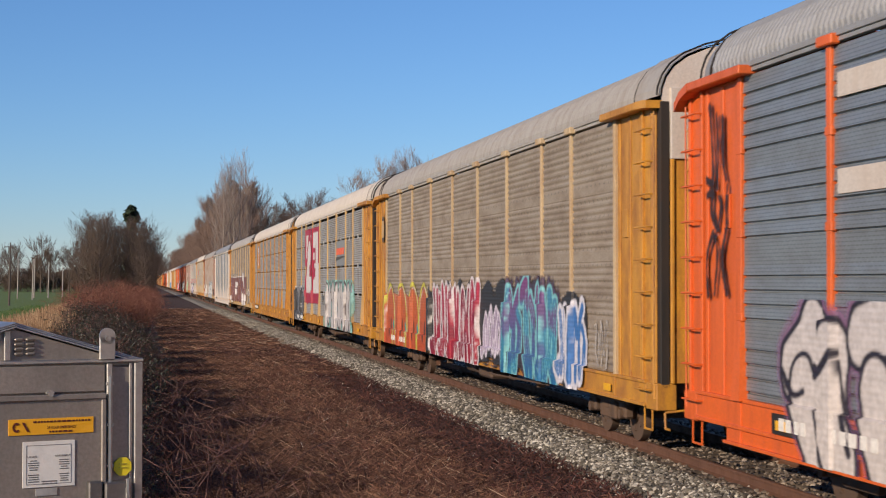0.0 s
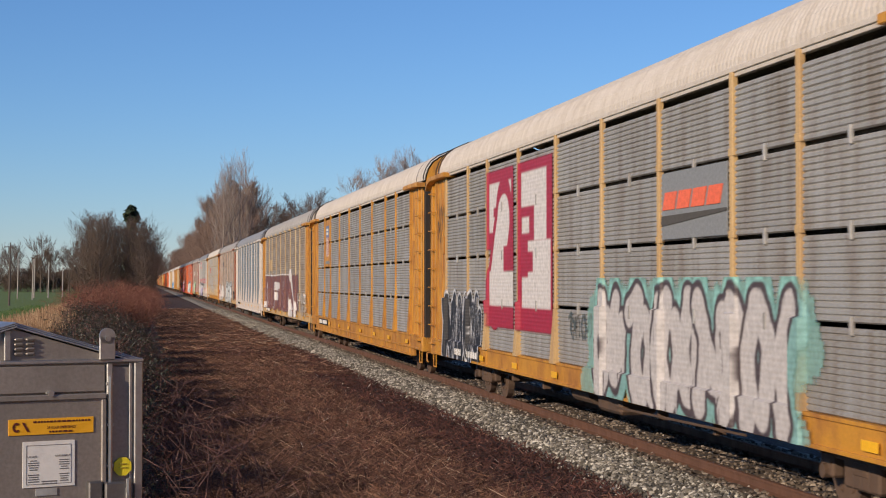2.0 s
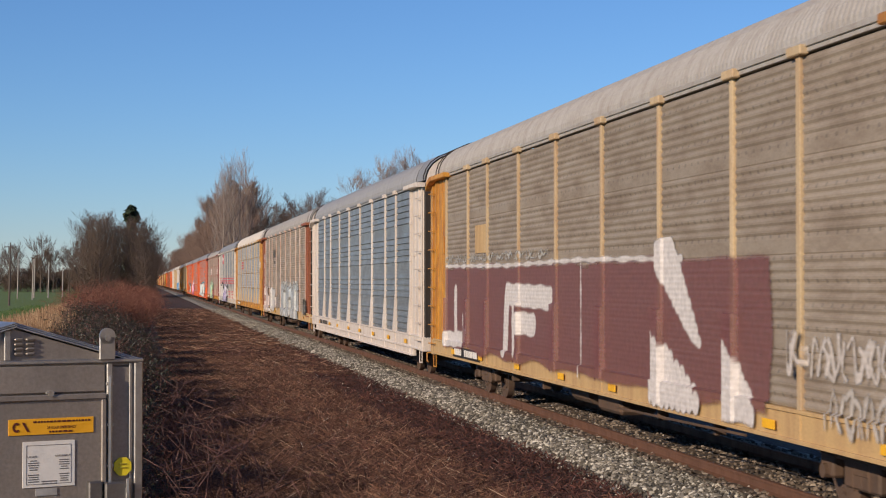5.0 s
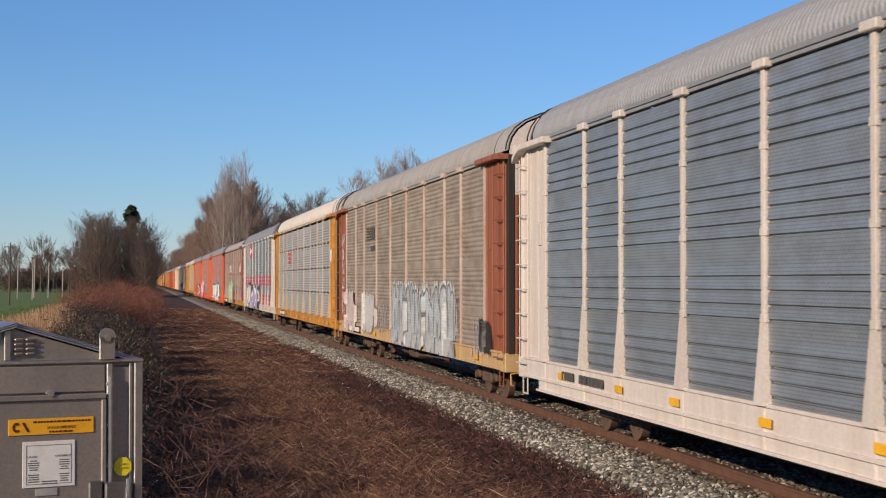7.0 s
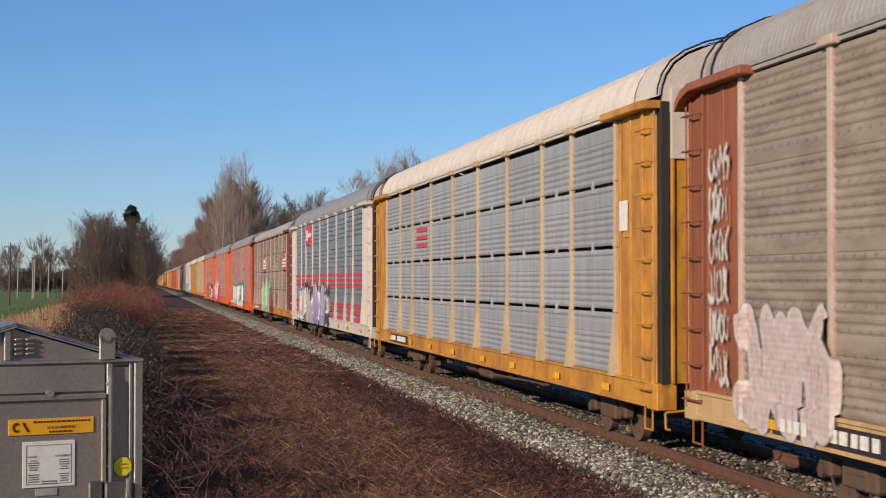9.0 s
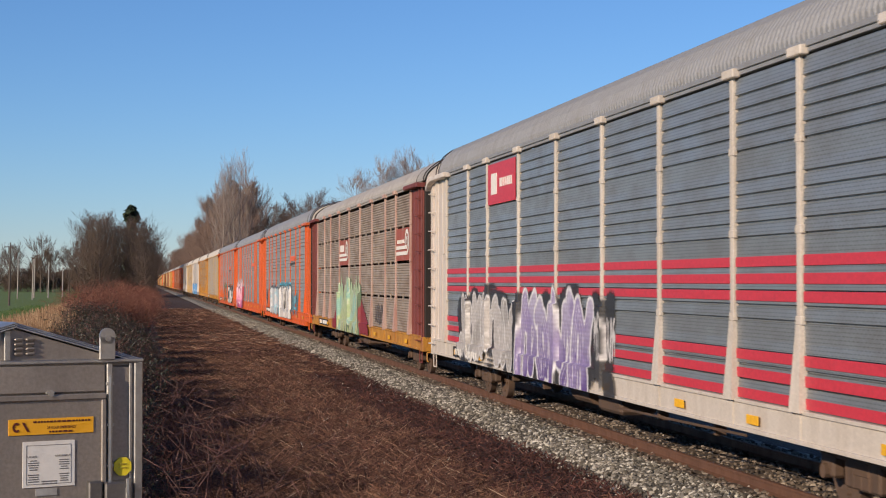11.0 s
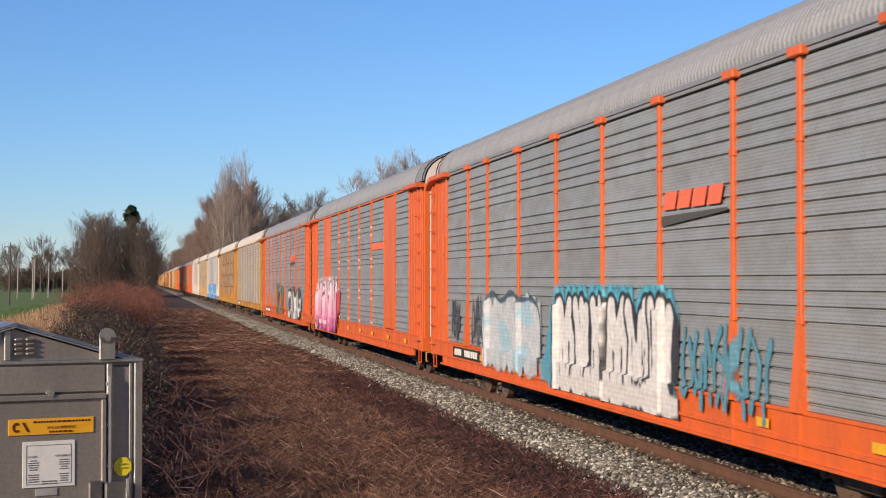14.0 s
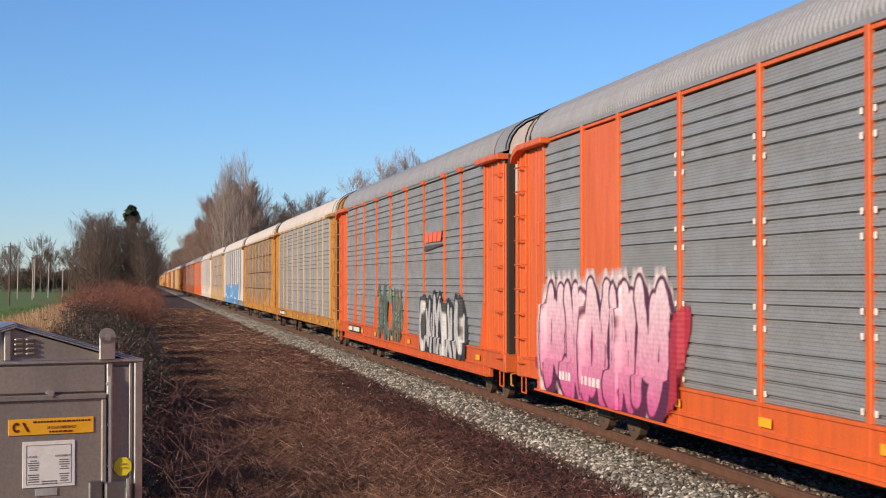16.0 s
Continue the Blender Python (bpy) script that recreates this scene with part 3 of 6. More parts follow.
# loose hooked strokes, none of them a letter: (across, up)
GLYPHS = [
    [[(-0.36, 0), (-0.44, 0.5), (-0.26, 1)], [(-0.08, 0.08), (-0.02, 0.6), (-0.2, 0.95)], [(0.34, 0), (0.22, 0.5), (0.4, 0.98)]],
    [[(-0.42, 0.88), (-0.15, 1), (-0.2, 0.4), (0.0, 0)], [(0.12, 0), (0.2, 0.55), (0.04, 0.8)], [(0.4, 0.1), (0.36, 0.6), (0.46, 0.95)]],
    [[(-0.4, 0.05), (-0.3, 0.6), (-0.42, 1)], [(-0.3, 0.55), (0.0, 0.3), (0.1, 0.85)], [(0.14, 0), (0.36, 0.35), (0.28, 0.98), (0.44, 0.8)]],
    [[(-0.3, 1), (-0.42, 0.45), (-0.2, 0), (-0.02, 0.4), (-0.1, 0.8)], [(0.2, 1), (0.1, 0.5), (0.34, 0.2), (0.42, 0.7)]],
    [[(-0.44, 0.1), (-0.2, 0.02), (-0.26, 0.7), (-0.36, 1)], [(0.02, 1), (0.1, 0.45), (-0.04, 0)], [(0.3, 0.9), (0.24, 0.3), (0.44, 0)]],
    [[(-0.38, 0), (-0.26, 1), (-0.08, 0.62)], [(0.02, 0), (0.08, 0.7), (0.3, 1)], [(0.3, 0.05), (0.42, 0.5), (0.28, 0.72)]],
]


class Canvas:
    """Paint on a wagon's side. u runs from the front end to the rear as seen (mirrored y), z is height."""

    def __init__(self, y0, y1, z0, z1, posts=True):
        self.y = np.arange(y0, y1 + 0.02, 0.035)
        self.z = np.arange(z0, z1 + 0.02, 0.024)
        self.Y, self.Z = np.meshgrid(self.y, self.z)
        self.rgb = np.zeros(self.Y.shape + (3,))
        self.a = np.zeros(self.Y.shape)

    def put(self, cover, color, top=None):
        c = np.clip(cover, 0, 1)[..., None]
        col = np.array(color) * np.ones_like(self.rgb)
        if top is not None:
            k = np.clip((self.Z - self.z[0]) / (self.z[-1] - self.z[0]), 0, 1)[..., None]
            col = col * (1 - k) + np.array(top) * k
        self.rgb = np.where(self.a[..., None] < 0.01, col, self.rgb * (1 - c) + col * c)
        self.a = np.maximum(self.a, c[..., 0])

    def strokes(self, lines, thick, color, top=None, soft=0.03):
        d = np.full(self.Y.shape, 9.0)
        for ln in lines:
            for p, q in zip(ln, ln[1:]):
                d = np.minimum(d, seg_dist(self.Y, self.Z, p, q))
        d = d + 0.012 * np.sin(self.Y * 7.0 + 2.0 * np.sin(self.Z * 4.0)) + 0.006 * np.sin(self.Z * 23.0 + self.Y * 4.0)
        self.put((thick - d) / soft + 0.5, color, top)

    def cloud(self, y0, y1, z0, z1, color, rough=0.25, seed=0.0, top=None, strength=1.0):
        nz = np.array([[noise.noise(Vector((a * 1.1, b * 1.4, seed))) for a in self.y[::4]] for b in self.z[::4]])
        nz = np.kron(nz, np.ones((4, 4)))[:self.Y.shape[0], :self.Y.shape[1]]
        d = np.minimum(np.minimum(self.Y - y0, y1 - self.Y), np.minimum(self.Z - z0, z1 - self.Z)) + rough * nz
        self.put(np.clip(d / 0.06, 0, 1) * strength, color, top)

    def field(self, lines, taper=0.0):
        """Distance to the lines, less where a line thins out towards its top."""
        d = np.full(self.Y.shape, 9.0)
        for ln in lines:
            ys, zs = [p[0] for p in ln], [p[1] for p in ln]
            i0, i1 = np.searchsorted(self.y, (min(ys) - 1.0, max(ys) + 1.0))
            if i1 <= i0:
                continue
            Y, Z = self.Y[:, i0:i1], self.Z[:, i0:i1]
            for p, q in zip(ln, ln[1:]):
                d[:, i0:i1] = np.minimum(d[:, i0:i1], seg_dist(Y, Z, p, q) + taper * (Z - self.z[0]))
        return d + 0.018 * np.sin(self.Y * 6.0 + 2.4 * np.sin(self.Z * 3.7)) + 0.008 * np.sin(self.Z * 21.0 + self.Y * 5.0)

    def piece(self, y0, y1, z0, z1, count, fill, edge, seed, top=None, line=0.05, fat=1.0, back=None, glow=None, mark=None, drip=4, spike=0.12, second=None):
        """A sprayed piece of interlocking round letter forms, which spell nothing: halo, shadow, outline, shaded fill, scratched lines and runs of paint."""
        rng = random.Random(seed)
        step = (y1 - y0) / count
        forms = []
        for i in range(count):
            c = y1 - (i + 0.5) * step + rng.uniform(-0.06, 0.06) * step
            lo, hi = z0 + rng.uniform(0, 0.12), z1 - rng.uniform(0.0, spike * 2)
            wide, lean = rng.uniform(0.88, 1.2), rng.uniform(-0.12, 0.12)
            glyph = rng.choice(GLYPHS)
            lines = []
            for ln in glyph:
                pts = curve([(c - step * (u * wide + lean * (v - 0.5)), lo + (hi - lo) * v + rng.uniform(-0.03, 0.03)) for u, v in ln])
                lines.append(pts)
            forms.append(lines)
        r = min(0.30, step * 0.125) * fat
        line *= 1.5
        flat_list = [ln for f in forms for ln in f]
        whole = self.field(flat_list) + 0.05 * np.sin(self.Y * 17.0) * np.clip((self.Z - z1 + 0.4) / 0.4, 0, 1)
        if glow:
            self.put((r + line + 0.16 - whole) / 0.14 * 0.8, glow)
        if back:
            for k in range(3):
                o = 0.07 * (k + 1)
                shade = self.field([[(p[0] - o, p[1] - o * 0.8) for p in ln] for ln in flat_list])
                self.put((r + line * 0.7 - shade) / 0.03 + 0.5, back)
        blot = 0.5 + 0.5 * np.sin(self.Y * 2.3 + 1.7 * np.sin(self.Z * 2.9 + seed)) * np.sin(self.Z * 3.1 + self.Y * 0.9 + seed)
        for lines in forms:
            d = self.field(lines, 0.02)
            self.put((r + line - d) / 0.03 + 0.5, edge)
            inside = (r - d) / 0.03 + 0.5
            self.put(inside, fill, top)
            if second:
                self.put(np.minimum(inside, 1) * np.clip((blot - 0.55) / 0.15, 0, 1) * 0.85, second)
            if mark:
                self.put(np.clip(1 - np.abs(d - r * 0.45) / 0.018, 0, 1) * (np.sin(self.Y * 3.0 + self.Z * 1.8 + seed) > 0.1), mark)
        for _ in range(drip * count):
            x = rng.uniform(y0, y1)
            z = rng.uniform(z0 + 0.1, z1 - 0.3)
            col = rng.choice([edge, fill, mark or edge])
            self.strokes([[(x, z), (x + rng.uniform(-0.05, 0.05), z - rng.uniform(0.15, 0.5))]], 0.016, col)
        return forms

    def tag(self, y0, y1, z0, z1, count, color, seed, thick=0.025):
        """A quick scrawl of looping thin lines."""
        rng = random.Random(seed)
        step = (y1 - y0) / count
        lines = []
        for i in range(count):
            c = y1 - (i + 0.5) * step
            for ln in rng.choice(GLYPHS):
                lines.append(curve([(c - step * (u * 1.1 + rng.uniform(-0.08, 0.08)), z0 + (z1 - z0) * (v + rng.uniform(-0.08, 0.08))) for u, v in ln]))
        self.strokes(lines, thick, color, soft=0.025)

    def mesh(self, parent, kind_depth=0.03, label="", edges=EDGES):
        ys, zs = self.y, self.z
        post = np.zeros(len(ys))
        for e in edges:
            post = np.maximum(post, np.clip(1 - (np.abs(ys - e) - 0.14) / 0.03, 0, 1))
        depth = np.full(self.Y.shape, 1.55 + kind_depth + 0.006)
        depth = np.where(post[None, :] > 0, np.maximum(depth, 1.55 + kind_depth + 0.006 + post[None, :] * (0.065 - kind_depth)), depth)
        depth = np.where((self.Z < Z_DECK + 0.06), np.maximum(depth, 1.645), depth)
        depth = np.where((self.Z < 2.15) & (post[None, :] > 0), np.maximum(depth, 1.55 + 0.13), depth)
        depth = np.where(np.abs(self.Y) > 12.1, np.maximum(depth, 1.605), depth)
        ny, nz = len(ys), len(zs)
        v = np.stack([-depth, self.Y, self.Z], -1).reshape(-1, 3)
        idx = np.arange(ny * nz).reshape(nz, ny)
        al = self.a.reshape(-1)
        # one mesh for each painting: they stand apart along the side
        busy = self.a.max(0) > 0.02
        runs, start = [], None
        for i in range(ny + 1):
            on = i < ny and busy[max(0, i - 3):i + 4].any()
            if on and start is None:
                start = i
            if not on and start is not None:
                runs.append((start, i))
                start = None
        for i0, i1 in runs:
            cols = idx[:, i0:i1]
            quads = np.stack([cols[:-1, 1:], cols[:-1, :-1], cols[1:, :-1], cols[1:, 1:]], -1).reshape(-1, 4)
            quads = quads[al[quads].max(1) > 0.02]
            if len(quads) < 6:
                continue
            used = np.unique(quads)
            back = -np.ones(ny * nz, int)
            back[used] = np.arange(len(used))
            me = bpy.data.meshes.new("graffiti")
            me.from_pydata(v[used].tolist(), [], back[quads].tolist())
            me.materials.append(SPRAY)
            at = me.color_attributes.new("paint", "FLOAT_COLOR", "POINT")
            at.data.foreach_set("color", np.concatenate([self.rgb.reshape(-1, 3)[used], al[used][:, None]], 1).astype(np.float32).ravel())
            me.update()
            ob = new("graffiti", me)
            ob.parent = parent
            if label:
                ob["label"] = label


# ------------------------------------------------ one wagon
def autorack(style, index):
    """A covered car carrier. style: tiers, kind of sheet, and the colours of sheet, posts, sill, ends, roof."""
    rng = random.Random(index)
    near = index < 14
    root = new("autorack_wagon")
    tagged(root, style["label"], "freight wagon", "wagons of the train")
    sheet, posts, sill, ends, roof = style["sheet"], style["posts"], style["sill"], style["ends"], style["roof"]
    kind, tiers = style["kind"], style["tiers"]
    rise = style.get("rise", 0.06 if roof is CREAM else 0.03)
    edges = EDGES
    part("side_sill", shared("deep_sill", deep_sill, sill) if style.get("deep") else shared("side_sill", side_sill, sill), None, root)
    part("far_wall", shared("far_wall", far_side, sheet), None, root)
    part("floor_plate", shared("floor_plate", floor_plate, DECK), None, root)
    part("upper_deck", shared("upper_deck", upper_deck, DECK), None, root)
    part("roof", shared("roof_%.2f" % rise, roof_mesh(rise, 0.030 if roof is SHEET else 0.012), roof), None, root)
    part("eave_strip", shared("eave_strip", eave_strip, roof), None, root)
    for s in (-1, 1):
        part("roof_end", shared("roof_end%d_%.2f" % (s, rise), lambda bm, s=s: roof_cap(bm, s, rise), roof), None, root)
        part("gable_sheet", shared("gable%d_%.2f" % (s, rise), lambda bm, s=s: gable(bm, s, rise), style.get("hood", ends)), None, root)
        for y in (HALF - 1.05, HALF - 0.68 if s > 0 else HALF + 0.01):
            part("roof_seam", shared("roof_seam_%.2f" % rise, lambda bm: roof_seam(bm, rise), BLACK), None, root, m=pose(0, s * y, 0))
        part("end_sheet", shared("end_sheet%d_%.2f" % (s, abs(edges[0 if s < 0 else -1])), lambda bm, s=s: end_zone(bm, s, abs(edges[0 if s < 0 else -1]) + 0.06), ends), None, root)
        y0, y1 = abs(edges[0 if s < 0 else -1]) + 0.06, HALF - 0.76
        for y in (y0 + 0.10, (y0 + y1) / 2, y1 - 0.07):
            part("end_rib", shared("end_rib", lambda bm: box(bm, -0.02, 0.005, -0.055, 0.055, Z_DECK, Z_EAVE - 0.15, 0.008), ends), None, root, m=pose(-1.55, s * y, 0))
        if near:
            part("placard_holder", shared("placard_holder", lambda bm: box(bm, -0.03, 0.0, -0.11, 0.11, 0.0, 0.42, 0.006), ends), None, root, m=pose(-1.55, s * ((y0 * 2 + y1) / 3 + 0.03), 3.2))
        part("ladder_post", shared("ladder_post%d" % s, lambda bm, s=s: ladder_post(bm, s), ends), None, root)
        part("edge_post", shared("edge_post%d" % s, lambda bm, s=s: edge_post(bm, s), style.get("edge", BLACK)), None, root)
        part("overhang", shared("overhang%d" % s, lambda bm, s=s: overhang(bm, s), ends), None, root)
        if near:
            lad = part("ladder", shared("ladder_rail%d" % s, lambda bm, s=s: rod(bm, (-1.60, s * (HALF - 0.1), 0.9), (-1.60, s * (HALF - 0.1), 5.0), 0.014), ends), None, root)
            for k in range(9):
                part("rung", shared("rung", rung, ends), None, lad, m=pose(0, s * (HALF - 0.46), 1.02 + k * 0.46))
    for k in range(10):
        part("end_door_leaf", shared("end_door_leaf", end_leaf, style.get("leaf", ends)), None, root, m=pose(-1.245 + 0.295 * k, -HALF + 0.01 + (0.04 if k % 2 else 0), Z_DECK))
    if style.get("hood") is WHITE:
        for k in range(4):
            part("end_leaf_top", shared("end_leaf_top", lambda bm: box(bm, -0.147, 0.147, -0.064, 0.024, 0.0, 1.0, 0.006), WHITE), None, root, m=pose(-1.245 + 0.295 * k, -HALF + 0.01 + (0.04 if k % 2 else 0), Z_EAVE - 0.86))
    part("end_wall", fresh_end(ends), None, root)
    if near:
        for k in range(3):
            part("grab_iron", shared("grab_iron", grab_iron, ends), None, root, m=pose(0.22, -HALF, 1.9 + k * 1.1))
        part("cut_lever", shared("cut_lever", cut_lever, YELLOW), None, root)
        for s in (-1, 1):
            part("step_iron", shared("step_iron", step_iron, ends), None, root, m=pose(0, s * (HALF - 0.46), 0))
    part("top_chord", shared("top_chord", lambda bm: box(bm, -1.575, -1.49, -HALF + 0.55, HALF - 0.55, Z_EAVE - 0.085, Z_EAVE + 0.02, 0.006), style.get("chord", roof)), None, root)
    part("brake_gear", shared("brake_gear", brake_gear, GRIME), None, root)
    part("coupler", shared("coupler", coupler, GRIME), None, root)
    for e in edges:
        part("post", shared("post%d%d" % (style.get("cap", 1), style.get("gusset", 1)), post_shape(style.get("cap", 1), style.get("gusset", 1)), posts), None, root, m=pose(-1.55, e, Z_DECK))
    solid = style.get("solid", {})
    for i in range(len(edges) - 1):
        w = edges[i + 1] - edges[i]
        yc = (edges[i] + edges[i + 1]) / 2
        for k in range(tiers):
            h = (Z_EAVE - 0.10 - Z_DECK) / tiers
            mat = solid.get((i, k), solid.get((i, None), sheet))
            kd = "flat" if mat is not sheet else kind
            gap = 0.115 if k == tiers - 1 and tiers > 1 else 0.055 if tiers > 1 else 0.05
            if kd == "flat":
                me = shared("plain_sheet_%.2f_%.2f_%.2f" % (w, h, gap), lambda bm, w=w, h=h, gap=gap: box(bm, -0.03, 0.03, -w / 2 + 0.06, w / 2 - 0.06, 0.02, h - gap, 0.006), mat)
            else:
                me = panel_mesh(kd, w - 0.12, h - gap, mat)
            part("side_panel", me, None, root, m=pose(-1.55, yc, Z_DECK + 0.03 + k * h))
            if near and tiers > 1 and kd != "flat" and k:
                part("tie_plate", shared("tie_plate", lambda bm: box(bm, -0.045, 0.0, -0.035, 0.035, -0.13, 0.07, 0.006), sheet), None, root, m=pose(-1.55, yc, Z_DECK + 0.03 + k * h))
    # reflective patches and stencilled marks along the sill
    for k in range(8):
        y = -11.6 + k * 3.2 + rng.uniform(-0.3, 0.3)
        part("reflector", shared("reflector", lambda bm: box(bm, -0.012, 0.0, -0.19, 0.19, -0.055, 0.055, 0.003), STRIPE), None, root, m=pose(-1.632, y, 0.93))
    if near:
        mat = style.get("marks", LETTERW)
        if mat is LETTERW:
            flat(8.0, 11.0, 0.83, 1.06, -1.634, BLACK, root, "mark_plate", "black stencil plate on the sill")
        bars(8.2, 9.7, 0.88, 1.02, 6, rng, -1.65, mat, root)
        bars(10.0, 10.8, 0.88, 1.02, 4, rng, -1.65, mat, root)
    wheels = []
    for s in (-1, 1):
        bog = part("bogie", shared("bogie", bogie_frame, GRIME), None, root, m=pose(0, s * 9.9, 0))
        for a in (-0.89, 0.89):
            home = Vector((0, a, 0.42))
            w = part("wheelset", shared("wheelset", wheelset, GRIME), None, bog, m=Matrix.Translation(home))
            if near:
                wheels.append((w, home))
    if "extra" in style:
        style["extra"](root, rng)
    y0 = 36.5 + PITCH_LEN * (index - 1) + style.get("shift", 0.0)
    root.matrix_basis = pose(TRACK, y0, 0)
    CARS.append((root, y0, wheels))
    return root


def fresh_end(material):
    return shared("end_wall", lambda bm: [box(bm, -1.27, 1.5, *sorted((s * (HALF - 0.42), s * (HALF - 0.36))), Z_SILL, Z_EAVE + 0.25, 0.0) for s in (1,)], material)


def slanted_blocks(root, y0, y1, z0, z1, count, material, name, label):
    """A logo of leaning letters as plain leaning blocks. y0 is the end farther from the front."""
    step = (y0 - y1) / count
    for i in range(count):
        bm = bmesh.new()
        a, b = y0 - i * step, y0 - (i + 0.84) * step
        lean = -0.12
        q = [(a, z0), (b, z0), (b + lean, z1), (a + lean, z1)]
        v = [bm.verts.new((x, y, z)) for x in (-1.612, -1.60) for y, z in q]
        for fc in ((0, 1, 2, 3), (7, 6, 5, 4), (0, 4, 5, 1), (1, 5, 6, 2), (2, 6, 7, 3), (3, 7, 4, 0)):
            bm.faces.new([v[k] for k in fc])
        bmesh.ops.recalc_face_normals(bm, faces=bm.faces)
        part(name, bm, material, root, label)


def tag_stripe(root, y0=-4.6, y1=-7.2, sheet=False):
    """Orange-red letter blocks over a dark wedge, on a grey sheet or straight on the wall."""
    if sheet:
        flat(y0, y1, 3.12, 4.03, -1.60, LOGO_GREY, root, "logo_sheet", "grey sheet with a logo")
    bm = bmesh.new()
    q = [(y0, 3.30), (y1, 3.42), (y1, 3.46), (y0, 3.44)]
    v = [bm.verts.new((x, y, z)) for x in (-1.612, -1.604) for y, z in q]
    for fc in ((0, 1, 2, 3), (7, 6, 5, 4), (0, 4, 5, 1), (1, 5, 6, 2), (2, 6, 7, 3), (3, 7, 4, 0)):
        bm.faces.new([v[k] for k in fc])
    bmesh.ops.recalc_face_normals(bm, faces=bm.faces)
    part("logo_wedge", bm, LETTER, root, "dark wedge below the logo")
    slanted_blocks(root, y0 - 0.05, y1 + 0.15, 3.52, 3.76, 4, LOGO_STRIPE, "logo_block", "bright orange-red logo block")


def extra_0(root, rng):
    c = Canvas(-4.0, 11.3, 0.60, 2.35)
    ink, chalk, plum = (0.022, 0.018, 0.03), (0.62, 0.56, 0.52), (0.30, 0.16, 0.30)
    shapes = [curve(p) for p in (
        [(10.5, 1.62), (10.1, 1.9), (9.9, 2.05), (9.45, 1.75)], [(10.2, 1.4), (9.9, 1.1), (9.6, 0.75)], [(9.35, 1.85), (9.4, 1.2), (9.1, 0.75)],
        [(8.7, 2.0), (8.0, 2.15), (7.4, 1.7), (7.6, 1.0)], [(8.4, 1.5), (8.2, 1.0), (8.0, 0.75)], [(6.8, 2.1), (6.3, 1.4), (6.5, 0.8)],
        [(5.6, 2.1), (4.9, 1.8), (5.2, 1.0)], [(4.0, 2.1), (3.4, 1.5), (3.7, 0.8)], [(2.4, 2.0), (1.7, 1.7), (2.0, 0.9)])]
    c.put((0.52 - c.field(shapes)) / 0.2, plum)
    for ln in shapes:
        d = c.field([ln], 0.05)
        c.put((0.46 - d) / 0.03, ink)
        c.put((0.38 - d) / 0.03, chalk, (0.56, 0.52, 0.52))
    c.strokes([curve([(10.8, 1.55), (10.5, 1.3), (10.2, 1.35)]), curve([(9.9, 1.55), (9.6, 1.6), (9.3, 1.8)]), curve([(9.25, 1.7), (9.1, 1.2), (8.9, 0.8)])], 0.05, ink)
    c.mesh(root, label="white and black sprayed lettering")
    c = Canvas(12.45, 13.3, 2.3, 4.9)
    c.tag(12.5, 13.25, 3.75, 4.7, 1, (0.03, 0.012, 0.01), 5, 0.045)
    c.tag(12.5, 13.25, 3.2, 3.7, 1, (0.03, 0.012, 0.01), 8, 0.045)
    c.tag(12.5, 13.25, 2.4, 3.15, 1, (0.03, 0.012, 0.01), 2, 0.045)
    c.mesh(root, label="black sprayed scrawl on the orange end sheet")
    for z in (3.45, 4.45):
        flat(9.25, 7.55, z, z + 0.26, -1.592, WHITE, root, "patch", "white patch plate")


